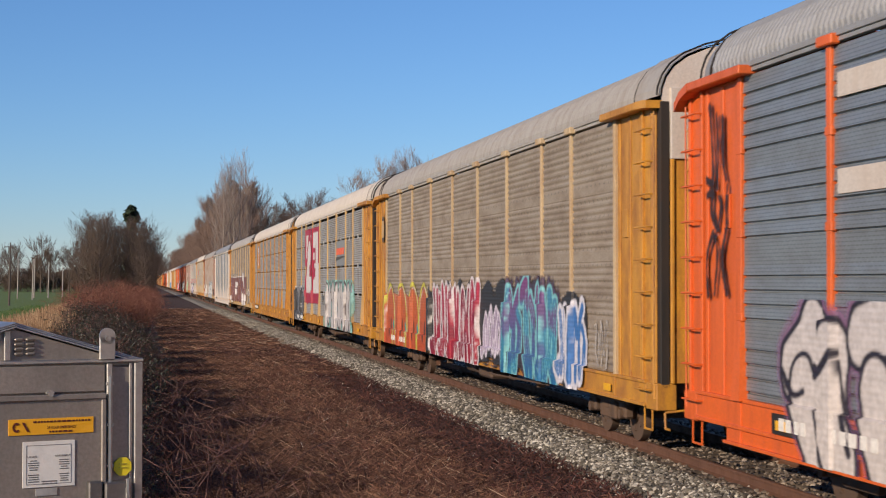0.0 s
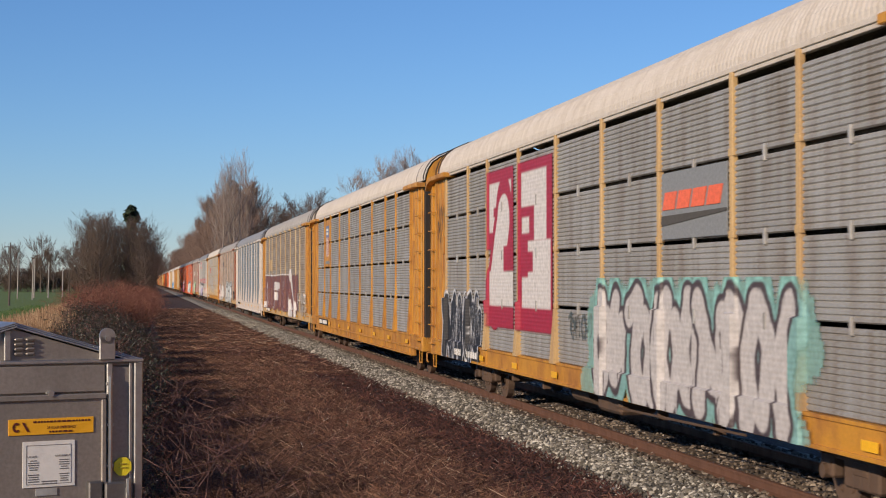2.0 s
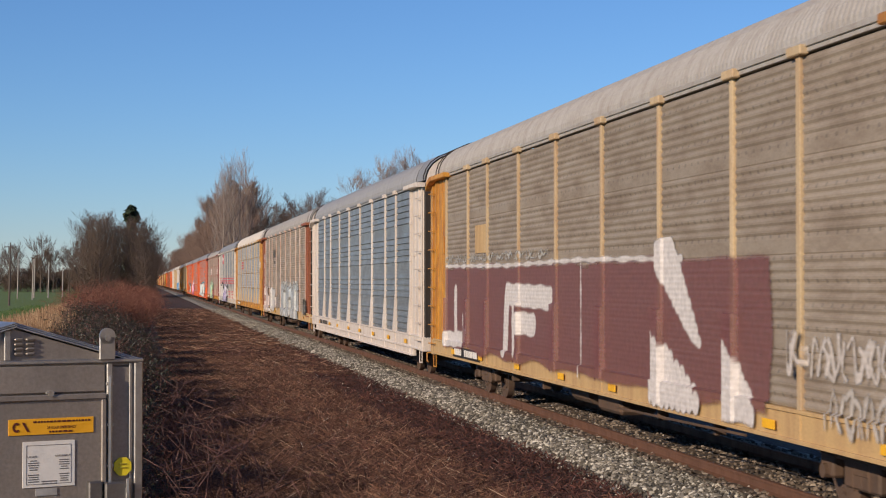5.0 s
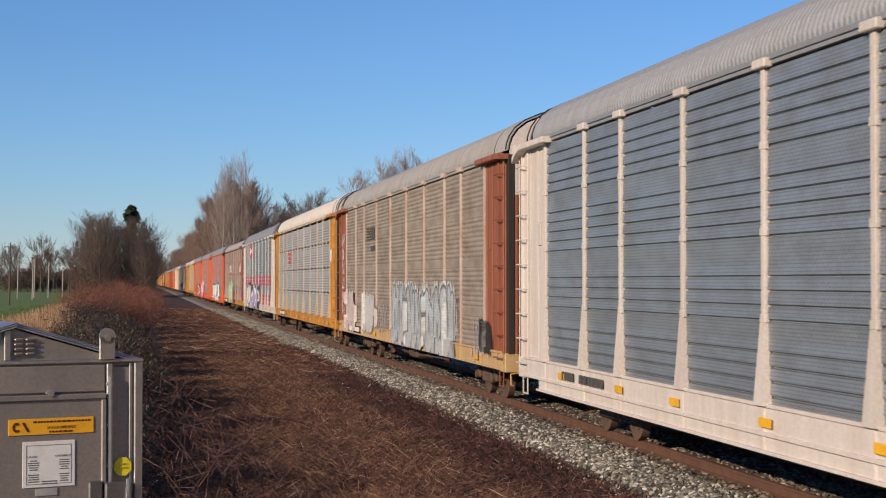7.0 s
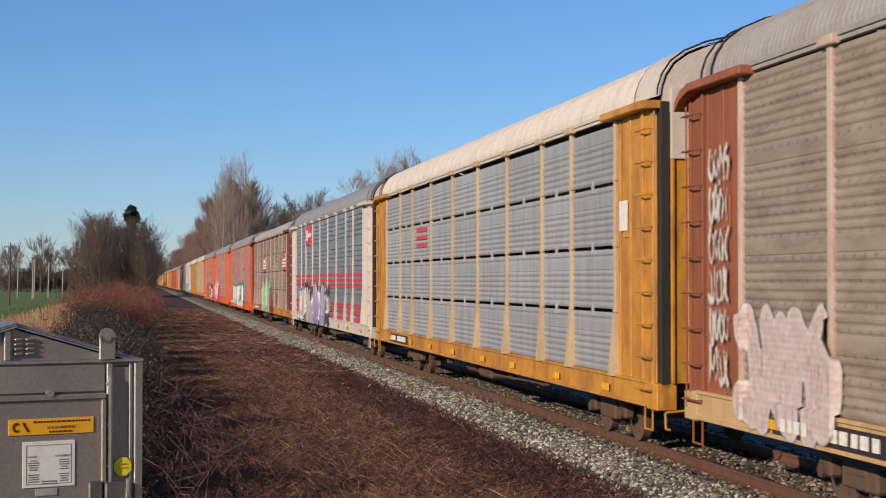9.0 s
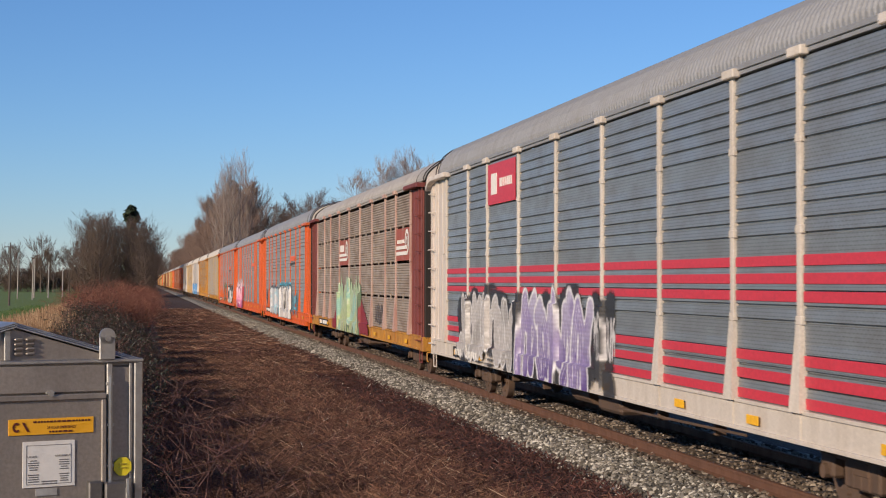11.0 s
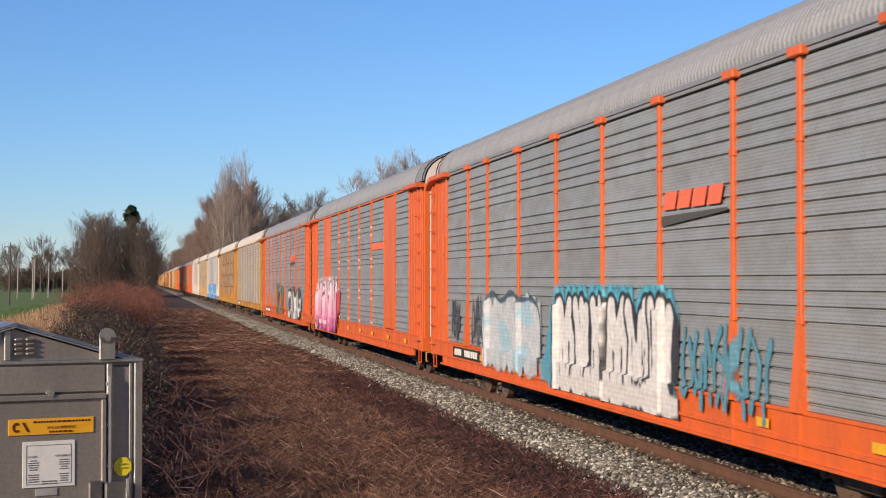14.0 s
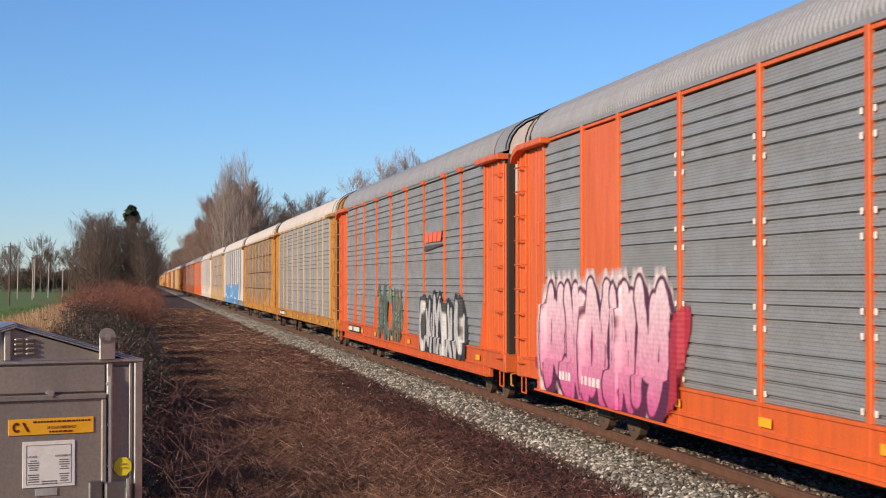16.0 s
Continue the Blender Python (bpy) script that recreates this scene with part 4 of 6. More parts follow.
def extra_1(root, rng):
    c = Canvas(-11.9, 12.5, 0.76, 2.65)
    c.cloud(4.7, 12.1, 0.7, 2.2, (0.40, 0.10, 0.04), 0.15, 3.0, top=(0.50, 0.17, 0.07))
    for y, w in ((11.3, 0.75), (9.2, 0.85), (7.2, 0.85), (5.5, 0.72)):
        arch = curve([(y + w, 0.8), (y + w * 1.02, 1.6), (y + w * 0.75, 2.15), (y, 2.46), (y - w * 0.75, 2.15), (y - w * 1.02, 1.6), (y - w, 0.8)])
        inside = np.minimum((w - np.abs(c.Y - y)) * 3.0, (2.42 - c.Z) * 3.0 - (np.abs(c.Y - y) / w) ** 3 * 1.2)
        c.put(np.clip(inside * 3, 0, 1), (0.46, 0.075, 0.015), (0.42, 0.12, 0.04))
        c.strokes([arch], 0.06, (0.50, 0.46, 0.05))
        c.strokes([[(p[0] - 0.12, p[1] - 0.08) for p in arch[2:-2]]], 0.022, (0.60, 0.48, 0.42))
        c.put((0.17 - np.hypot((c.Y - y + 0.15) * 1.3, (c.Z - 1.25) * 0.55)) / 0.03, (0.10, 0.035, 0.02))
        c.strokes([[(y + 0.3, 0.85), (y + 0.28, 1.5)]], 0.02, (0.16, 0.04, 0.02))
        c.strokes([[(y - w * 0.9, 1.25), (y - w * 0.8, 1.35)]], 0.09, (0.05, 0.28, 0.30))
    c.cloud(-10.4, 4.7, 0.74, 2.4, (0.03, 0.028, 0.03), 0.35, 5.0)
    c.piece(-1.9, 4.1, 0.8, 2.5, 5, (0.30, 0.012, 0.03), (0.62, 0.55, 0.56), 11, top=(0.38, 0.03, 0.07), line=0.075, mark=(0.6, 0.5, 0.52), second=(0.20, 0.01, 0.03))
    c.piece(-4.2, -2.2, 1.1, 2.0, 3, (0.42, 0.34, 0.46), (0.66, 0.6, 0.68), 15, line=0.05, mark=(0.2, 0.15, 0.25))
    c.piece(-8.7, -4.2, 0.78, 2.5, 3, (0.02, 0.15, 0.33), (0.20, 0.48, 0.52), 17, top=(0.20, 0.05, 0.17), line=0.06, mark=(0.24, 0.55, 0.58), glow=(0.08, 0.05, 0.09), second=(0.05, 0.26, 0.40))
    c.piece(-10.3, -8.6, 0.95, 2.15, 2, (0.05, 0.16, 0.42), (0.64, 0.62, 0.68), 19, line=0.07, mark=(0.5, 0.55, 0.7))
    c.tag(-11.7, -10.9, 1.2, 1.9, 2, (0.5, 0.45, 0.4), 4, 0.02)
    c.tag(3.2, 4.4, 1.5, 2.05, 3, (0.5, 0.48, 0.46), 9, 0.018)
    c.mesh(root, label="bright red, blue and orange sprayed lettering")
    bm = bmesh.new()
    bmesh.ops.create_circle(bm, cap_ends=True, segments=20, radius=0.34, matrix=Matrix.Translation((-1.60, 12.75, 4.1)) @ Matrix.Rotation(-math.pi / 2, 4, "Y") @ Matrix.Diagonal((1.15, 0.85, 1, 1)))
    em = part("emblem", bm, LETTER, root, "round dark emblem on the end sheet")
    flat(12.95, 12.55, 3.85, 4.35, -1.606, FADED, em, "emblem_core", "faded yellow core of the emblem")


def extra_2(root, rng):
    c = Canvas(1.5, 7.5, 1.45, 4.98)
    red, white = (0.36, 0.02, 0.05), (0.66, 0.62, 0.60)
    block = lambda y0, y1, z0, z1, col: c.put(np.clip(np.minimum(np.minimum(y0 - c.Y, c.Y - y1), np.minimum(c.Z - z0, z1 - c.Z)) / 0.04 + 0.5, 0, 1), col)
    # the first figure leans: top bar, slanting stem, foot
    block(7.25, 4.85, 3.2, 4.8, red)
    block(7.1, 5.05, 3.55, 4.55, white)
    block(6.7, 5.9, 3.85, 4.05, red)
    c.strokes([[(5.7, 3.9), (6.6, 2.3)]], 0.75, red)
    c.strokes([[(5.75, 3.75), (6.55, 2.4)]], 0.55, white)
    block(7.1, 4.85, 2.05, 2.75, white)
    block(5.75, 4.85, 2.75, 3.25, red)
    block(7.2, 4.85, 1.62, 2.05, red)
    # the second figure: two stacked bowls
    block(4.32, 1.72, 1.62, 4.8, red)
    block(4.15, 2.15, 3.95, 4.6, white)
    block(3.1, 2.15, 3.3, 4.0, white)
    block(4.1, 3.5, 3.45, 3.75, white)
    block(3.6, 1.85, 2.6, 3.3, white)
    block(4.1, 1.85, 2.05, 2.62, white)
    block(4.25, 3.2, 2.72, 3.1, red)
    c.mesh(root, label="two tall white block figures edged in red")
    c = Canvas(-10.4, 1.0, 0.78, 2.6)
    c.cloud(-9.9, -0.6, 0.8, 2.4, (0.28, 0.52, 0.47), 0.5, 9.0, strength=0.6)
    c.piece(-9.3, -1.2, 0.85, 2.3, 5, (0.52, 0.49, 0.48), (0.075, 0.055, 0.06), 23, line=0.065, fat=1.25, glow=(0.28, 0.55, 0.50), back=(0.22, 0.40, 0.38), spike=0.05)
    c.tag(-0.9, 0.6, 1.6, 2.0, 3, (0.08, 0.10, 0.10), 3, 0.025)
    c.mesh(root, label="pale sprayed lettering with a turquoise glow")
    c = Canvas(7.9, 12.6, 0.78, 2.5)
    c.piece(8.1, 12.1, 0.85, 2.3, 3, (0.02, 0.02, 0.025), (0.52, 0.52, 0.54), 29, line=0.05, fat=1.3, mark=(0.5, 0.5, 0.52))
    c.mesh(root, label="black sprayed lettering edged in white")
    c = Canvas(12.4, 13.3, 3.4, 4.6)
    c.tag(12.5, 13.2, 3.5, 4.4, 1, (0.03, 0.025, 0.02), 7, 0.03)
    c.mesh(root, label="black scrawl on the yellow end sheet")
    tag_stripe(root, sheet=True)


def shield(root, y, z):
    """Shield with a dark blue head and pale stripes."""
    flat(y - 0.42, y + 0.42, z, z + 0.46, -1.592, LOGO_BLUE, root, "emblem", "dark blue head of a shield emblem")
    for k in range(2):
        flat(y - 0.32, y + 0.32, z + 0.10 + 0.15 * k, z + 0.20 + 0.15 * k, -1.598, LETTERW, root, "emblem_band", "white bar of lettering on the emblem")
    for k in range(9):
        w = 0.84 / 9
        a = y + 0.42 - k * w
        low = 0.10 * abs(k - 4) / 4
        flat(a, a - w, z - 0.78 + low, z, -1.592, LOGO_RED if k % 2 == 0 else LETTERW, root, "emblem_stripe")


def extra_3(root, rng):
    shield(root, 8.4, 4.25)
    bars(7.7, 9.1, 3.22, 3.34, 12, rng, -1.592, LOGO_GREY, root)


def extra_4(root, rng):
    c = Canvas(-13.0, 12.3, 0.78, 3.15)
    c.cloud(-8.6, 12.05, 1.0, 2.88, (0.22, 0.085, 0.085), 0.12, 12.0, strength=0.68)
    c.strokes([[(12.0, 2.9), (5.5, 2.86), (0.0, 2.9), (-5.4, 2.86)]], 0.04, (0.6, 0.56, 0.54))
    w = (0.64, 0.60, 0.58)
    c.strokes([[(12.0, 1.2), (10.0, 1.25)], [(10.9, 1.3), (10.9, 2.3)], [(10.0, 1.3), (9.7, 1.7)]], 0.18, w)
    c.strokes([[(5.6, 1.25), (5.4, 2.3), (1.9, 2.25)], [(4.8, 1.75), (3.2, 1.75)], [(4.6, 1.3), (4.6, 2.2)]], 0.22, w)
    c.strokes([[(-0.2, 1.0), (-0.2, 2.85)]], 0.03, w)
    for k in range(9):
        t = k / 8
        c.strokes([[(-4.4 - 1.1 * t, 2.9 - 0.9 * t), (-4.9 - 1.2 * t, 2.95 - 1.2 * t)]], 0.22 * (1 - 0.6 * t), w)
        c.strokes([[(-4.2 - 1.9 * t, 1.75 - 0.75 * t), (-4.2 - 1.9 * t, 0.95)]], 0.14, w)
        c.strokes([[(-7.2 - 0.9 * t, 1.75 - 0.75 * t), (-7.2 - 0.9 * t, 0.95)]], 0.10, w)
    c.tag(-12.7, -9.2, 1.55, 1.95, 7, (0.55, 0.50, 0.46), 41, 0.035)
    c.tag(-12.9, -10.2, 1.0, 1.4, 6, (0.50, 0.46, 0.42), 43, 0.03)
    c.tag(2.0, 12.0, 2.98, 3.12, 16, (0.42, 0.40, 0.36), 44, 0.02)
    c.mesh(root, label="dull red sprayed panel with white letter shapes")
    flat(8.6, 7.4, 3.15, 3.75, -1.592, FADED, root, "emblem", "small faded yellow emblem")


def extra_6(root, rng):
    c = Canvas(-12.9, 12.3, 0.78, 2.55)
    c.piece(9.3, 12.0, 1.0, 2.1, 2, (0.56, 0.46, 0.43), (0.60, 0.52, 0.50), 51, line=0.04, fat=1.15, drip=8, mark=(0.36, 0.26, 0.22))
    c.cloud(4.9, 7.2, 0.95, 2.15, (0.56, 0.53, 0.50), 0.3, 53.0, strength=0.85)
    c.piece(5.0, 7.3, 1.0, 2.1, 3, (0.54, 0.52, 0.50), (0.58, 0.56, 0.53), 57, line=0.03, fat=1.2, drip=10)
    c.tag(2.2, 4.6, 1.1, 1.8, 3, (0.48, 0.43, 0.40), 43, 0.05)
    c.piece(-8.6, 1.0, 0.80, 2.3, 7, (0.45, 0.46, 0.46), (0.12, 0.115, 0.11), 47, top=(0.42, 0.47, 0.50), line=0.05, fat=1.2, glow=(0.58, 0.58, 0.55), mark=(0.60, 0.60, 0.58), spike=0.1, second=(0.34, 0.36, 0.36))
    for k in range(8):
        c.strokes([[(0.6 - 1.2 * k, 0.8), (0.2 - 1.2 * k, 1.05)]], 0.12, (0.5, 0.49, 0.46))
    c.tag(-9.4, -8.6, 1.3, 2.2, 2, (0.55, 0.5, 0.46), 6, 0.03)
    c.tag(-12.3, -10.9, 0.95, 1.6, 3, (0.52, 0.48, 0.45), 16, 0.03)
    c.cloud(-12.9, -11.6, 1.05, 1.85, (0.02, 0.02, 0.02), 0.4, 21.0, strength=0.85)
    c.mesh(root, label="white and pale grey sprayed lettering")
    for k in range(5):
        flat(6.7, 5.75 - 0.04 * k, 3.86 + 0.085 * k, 3.90 + 0.085 * k, -1.60, LETTER, root, "logo_bar", "faded black logo bar")
    for y in (5.6, 5.2):
        flat(y, y - 0.3, 3.86, 4.24, -1.60, LETTER, root, "logo_block", "faded black logo block")
    bars(4.7, 5.7, 3.5, 3.66, 5, rng, -1.60, LETTER, root)
    c = Canvas(12.4, 13.3, 0.9, 4.4)
    for k in range(6):
        c.tag(12.5, 13.2, 1.3 + 0.5 * k, 1.7 + 0.5 * k, 2, (0.62, 0.57, 0.53), 60 + k, 0.026)
    c.mesh(root, label="white scrawl on the rusty end sheet")


def extra_7(root, rng):
    for k in range(3):
        flat(6.6, 5.1, 3.42 + 0.2 * k, 3.53 + 0.2 * k, -1.592, LOGO_CRIMSON, root, "logo_bar", "small red logo bar")
    flat(-12.35, -12.75, 3.3, 3.75, -1.60, LETTERW, root, "notice_plate", "pale notice plate on the end sheet")


def extra_8(root, rng):
    for a, b in ((2.32, 2.44), (2.52, 2.64), (2.72, 2.84), (1.16, 1.28), (1.40, 1.52), (1.62, 1.74)):
        for i in range(len(EDGES) - 1):
            flat(EDGES[i] + 0.08, EDGES[i + 1] - 0.08, a, b, -1.583, LOGO_CRIMSON, root, "stripe", "faded crimson stripe")
    flat(7.2, 4.65, 4.12, 4.95, -1.602, LOGO_CRIMSON, root, "logo_board", "crimson logo board")
    bars(4.9, 6.1, 4.45, 4.62, 7, rng, -1.615, LETTERW, root)
    flat(6.3, 6.85, 4.32, 4.75, -1.612, LETTERW, root, "emblem", "white emblem")
    c = Canvas(-3.4, 11.0, 0.78, 2.5)
    c.cloud(-2.2, 10.7, 0.75, 2.35, (0.035, 0.035, 0.04), 0.45, 41.0, strength=0.82)
    c.piece(4.6, 10.2, 1.0, 2.15, 5, (0.46, 0.43, 0.41), (0.68, 0.66, 0.65), 53, line=0.035, fat=1.35, mark=(0.66, 0.64, 0.63), second=(0.33, 0.31, 0.29))
    c.piece(-0.9, 4.3, 0.8, 2.25, 4, (0.13, 0.08, 0.27), (0.70, 0.68, 0.70), 55, top=(0.50, 0.46, 0.58), line=0.05, fat=1.2, mark=(0.66, 0.62, 0.7), second=(0.28, 0.22, 0.42))
    c.tag(-2.2, -1.0, 1.35, 2.0, 4, (0.6, 0.58, 0.58), 8, 0.028)
    c.mesh(root, label="white and purple sprayed lettering on a dark cloud")


def rail_logo(root, yf, yr, z0, z1):
    """White ring with two long bars on the brown logo board."""
    L, h = yr - yf, z1 - z0
    cy, cz, r = yf + 0.20 * L, z0 + 0.56 * h, 0.40 * h
    bm = bmesh.new()
    k = 22
    for r0, r1 in ((r * 0.66, r), (r * 0.2, r * 0.42)):
        pts = [(math.radians(-80 + 290 * i / k)) for i in range(k + 1)]
        for a, b in zip(pts, pts[1:]):
            q = [(cy - r0 * math.cos(t), cz + r0 * math.sin(t)) for t in (a, b)] + [(cy - r1 * math.cos(t), cz + r1 * math.sin(t)) for t in (b, a)]
            bm.faces.new([bm.verts.new((-1.592, *p)) for p in q])
    for z in (0.16, 0.34):
        box(bm, -1.60, -1.585, cy, yr - 0.04 * L, z0 + z * h, z0 + (z + 0.11) * h, 0.0)
    bmesh.ops.recalc_face_normals(bm, faces=bm.faces)
    part("logo", bm, LETTERW, root, "white ring and bars logo")


def extra_9(root, rng):
    rail_logo(root, 1.6, 4.35, 3.13, 4.02)
    bars(3.0, 4.2, 3.60, 3.84, 7, rng, -1.595, LETTERW, root)
    rail_logo(root, -12.0, -9.55, 3.13, 4.02)
    bars(-11.0, -9.7, 3.60, 3.70, 10, rng, -1.595, LETTERW, root)
    c = Canvas(-4.4, 6.6, 0.78, 2.8)
    red = (0.24, 0.025, 0.03)
    for k in range(14):
        c.strokes([[(-1.3 - 0.19 * k, 0.95), (-1.3 - 0.19 * k, 2.05 - 0.085 * k)]], 0.13, red)
        if k < 9:
            c.strokes([[(4.5 + 0.19 * k, 0.95), (4.5 + 0.19 * k, 2.0 - 0.11 * k)]], 0.13, red)
    c.cloud(-1.5, 4.7, 0.72, 2.2, (0.36, 0.40, 0.20), 0.3, 31.0, top=(0.33, 0.48, 0.30))
    c.piece(-1.5, 4.7, 0.85, 2.55, 5, (0.40, 0.44, 0.20), (0.62, 0.62, 0.48), 59, top=(0.33, 0.50, 0.30), line=0.03, fat=1.3, back=(0.10, 0.15, 0.08), mark=(0.60, 0.60, 0.46), second=(0.26, 0.48, 0.42), spike=0.14)
    for y in (3.7, 2.2, 0.9, -0.6, -1.4):
        for k in range(6):
            c.strokes([[(y + 0.28 - 0.05 * k, 2.1), (y - 0.02, 2.72)]], 0.04, (0.36, 0.46, 0.26))
    c.tag(-7.0, -5.8, 1.4, 1.7, 3, (0.1, 0.09, 0.09), 4, 0.03)
    c.mesh(root, label="pale green sprayed lettering with dark red wings")
    c = Canvas(-7.2, -5.0, 1.2, 1.95)
    c.tag(-7.0, -5.2, 1.3, 1.8, 4, (0.10, 0.085, 0.085), 14, 0.035)
    c.mesh(root, label="faint dark scrawl")


def extra_10(root, rng):
    c = Canvas(-9.0, 11.8, 0.70, 2.5)
    cyan = (0.10, 0.42, 0.56)
    c.cloud(2.6, 7.4, 0.8, 2.2, (0.50, 0.50, 0.51), 0.25, 33.0, strength=0.9)
    c.piece(2.8, 7.4, 1.0, 2.2, 4, (0.53, 0.54, 0.55), (0.44, 0.47, 0.49), 61, line=0.03, fat=1.5, second=(0.32, 0.50, 0.58), drip=6)
    c.strokes([curve([(7.4, 1.2), (7.45, 2.05), (6.9, 2.3), (6.0, 2.15), (5.2, 2.32), (4.3, 2.2), (3.2, 2.2), (2.7, 1.9), (2.6, 1.1)])], 0.045, (0.06, 0.10, 0.13))
    c.cloud(1.5, 2.4, 0.75, 1.9, cyan, 0.5, 71.0, strength=0.7)
    c.piece(-5.0, 1.4, 0.78, 2.2, 6, (0.68, 0.65, 0.62), (0.03, 0.03, 0.035), 63, line=0.06, fat=1.45, glow=cyan, back=(0.03, 0.03, 0.035), spike=0.05)
    c.cloud(-5.4, 1.2, 0.72, 1.02, (0.64, 0.60, 0.56), 0.1, 73.0)
    c.tag(-8.6, -5.4, 1.0, 1.9, 4, (0.10, 0.26, 0.34), 65, 0.06)
    c.tag(10.4, 11.4, 1.25, 2.05, 3, (0.06, 0.06, 0.07), 66, 0.035)
    c.tag(7.9, 9.0, 1.2, 2.15, 2, (0.06, 0.06, 0.07), 67, 0.035)
    c.mesh(root, label="white sprayed lettering edged in black and cyan")
    tag_stripe(root)


def extra_11(root, rng):
    c = Canvas(3.6, 12.6, 0.62, 2.75)
    c.cloud(4.1, 6.4, 0.8, 2.05, (0.40, 0.03, 0.05), 0.4, 37.0)
    c.cloud(10.6, 12.5, 0.95, 1.6, (0.40, 0.03, 0.05), 0.4, 38.0)
    c.piece(4.9, 12.0, 0.80, 2.4, 5, (0.62, 0.09, 0.28), (0.10, 0.015, 0.05), 67, top=(0.86, 0.72, 0.72), line=0.045, fat=1.45, glow=(0.74, 0.62, 0.62), back=(0.10, 0.02, 0.06), spike=0.05)
    c.mesh(root, label="pink and white bubble lettering")
    flat(-4.6, -7.2, 3.52, 3.72, -1.60, LOGO_STRIPE, root, "logo_band", "bright orange-red band")
    flat(-4.6, -7.2, 3.36, 3.46, -1.597, LOGO_GREY, root, "logo_shadow_band", "dark grey band below the logo")
    for z in (1.25, 2.0, 2.25, 3.0, 3.25, 4.0, 4.25):
        for e in EDGES[3:7]:
            for o in (-0.16, 0.16):
                part("bolt_plate", shared("bolt_plate", lambda bm: box(bm, -0.02, 0.0, -0.026, 0.026, -0.035, 0.035, 0.004), LETTERW), None, root, m=pose(-1.58, e + o, z))


def extra_12(root, rng):
    c = Canvas(-10.6, 4.8, 0.78, 2.6)
    c.piece(-0.8, 4.2, 0.9, 2.35, 4, (0.06, 0.13, 0.08), (0.16, 0.17, 0.16), 71, line=0.03, fat=0.6, second=(0.25, 0.20, 0.06), drip=6)
    c.piece(-10.0, -4.2, 0.78, 2.1, 4, (0.52, 0.51, 0.50), (0.025, 0.025, 0.03), 73, line=0.09, fat=0.8, back=(0.04, 0.04, 0.045))
    c.mesh(root, label="dark sprayed lettering with pale centres")
    tag_stripe(root)


def extra_15(root, rng):
    c = Canvas(-9.0, 11.0, 0.78, 2.3)
    c.piece(-8.5, 10.5, 0.8, 2.1, 8, (0.08, 0.25, 0.5), (0.5, 0.55, 0.6), 79, line=0.08, fat=1.2)
    c.mesh(root, label="blue sprayed lettering")


def st(label, kind, tiers, sheet, posts, sill, ends, roof, **more):
    return dict(label=label, kind=kind, tiers=tiers, sheet=sheet, posts=posts, sill=sill, ends=ends, roof=roof, **more)


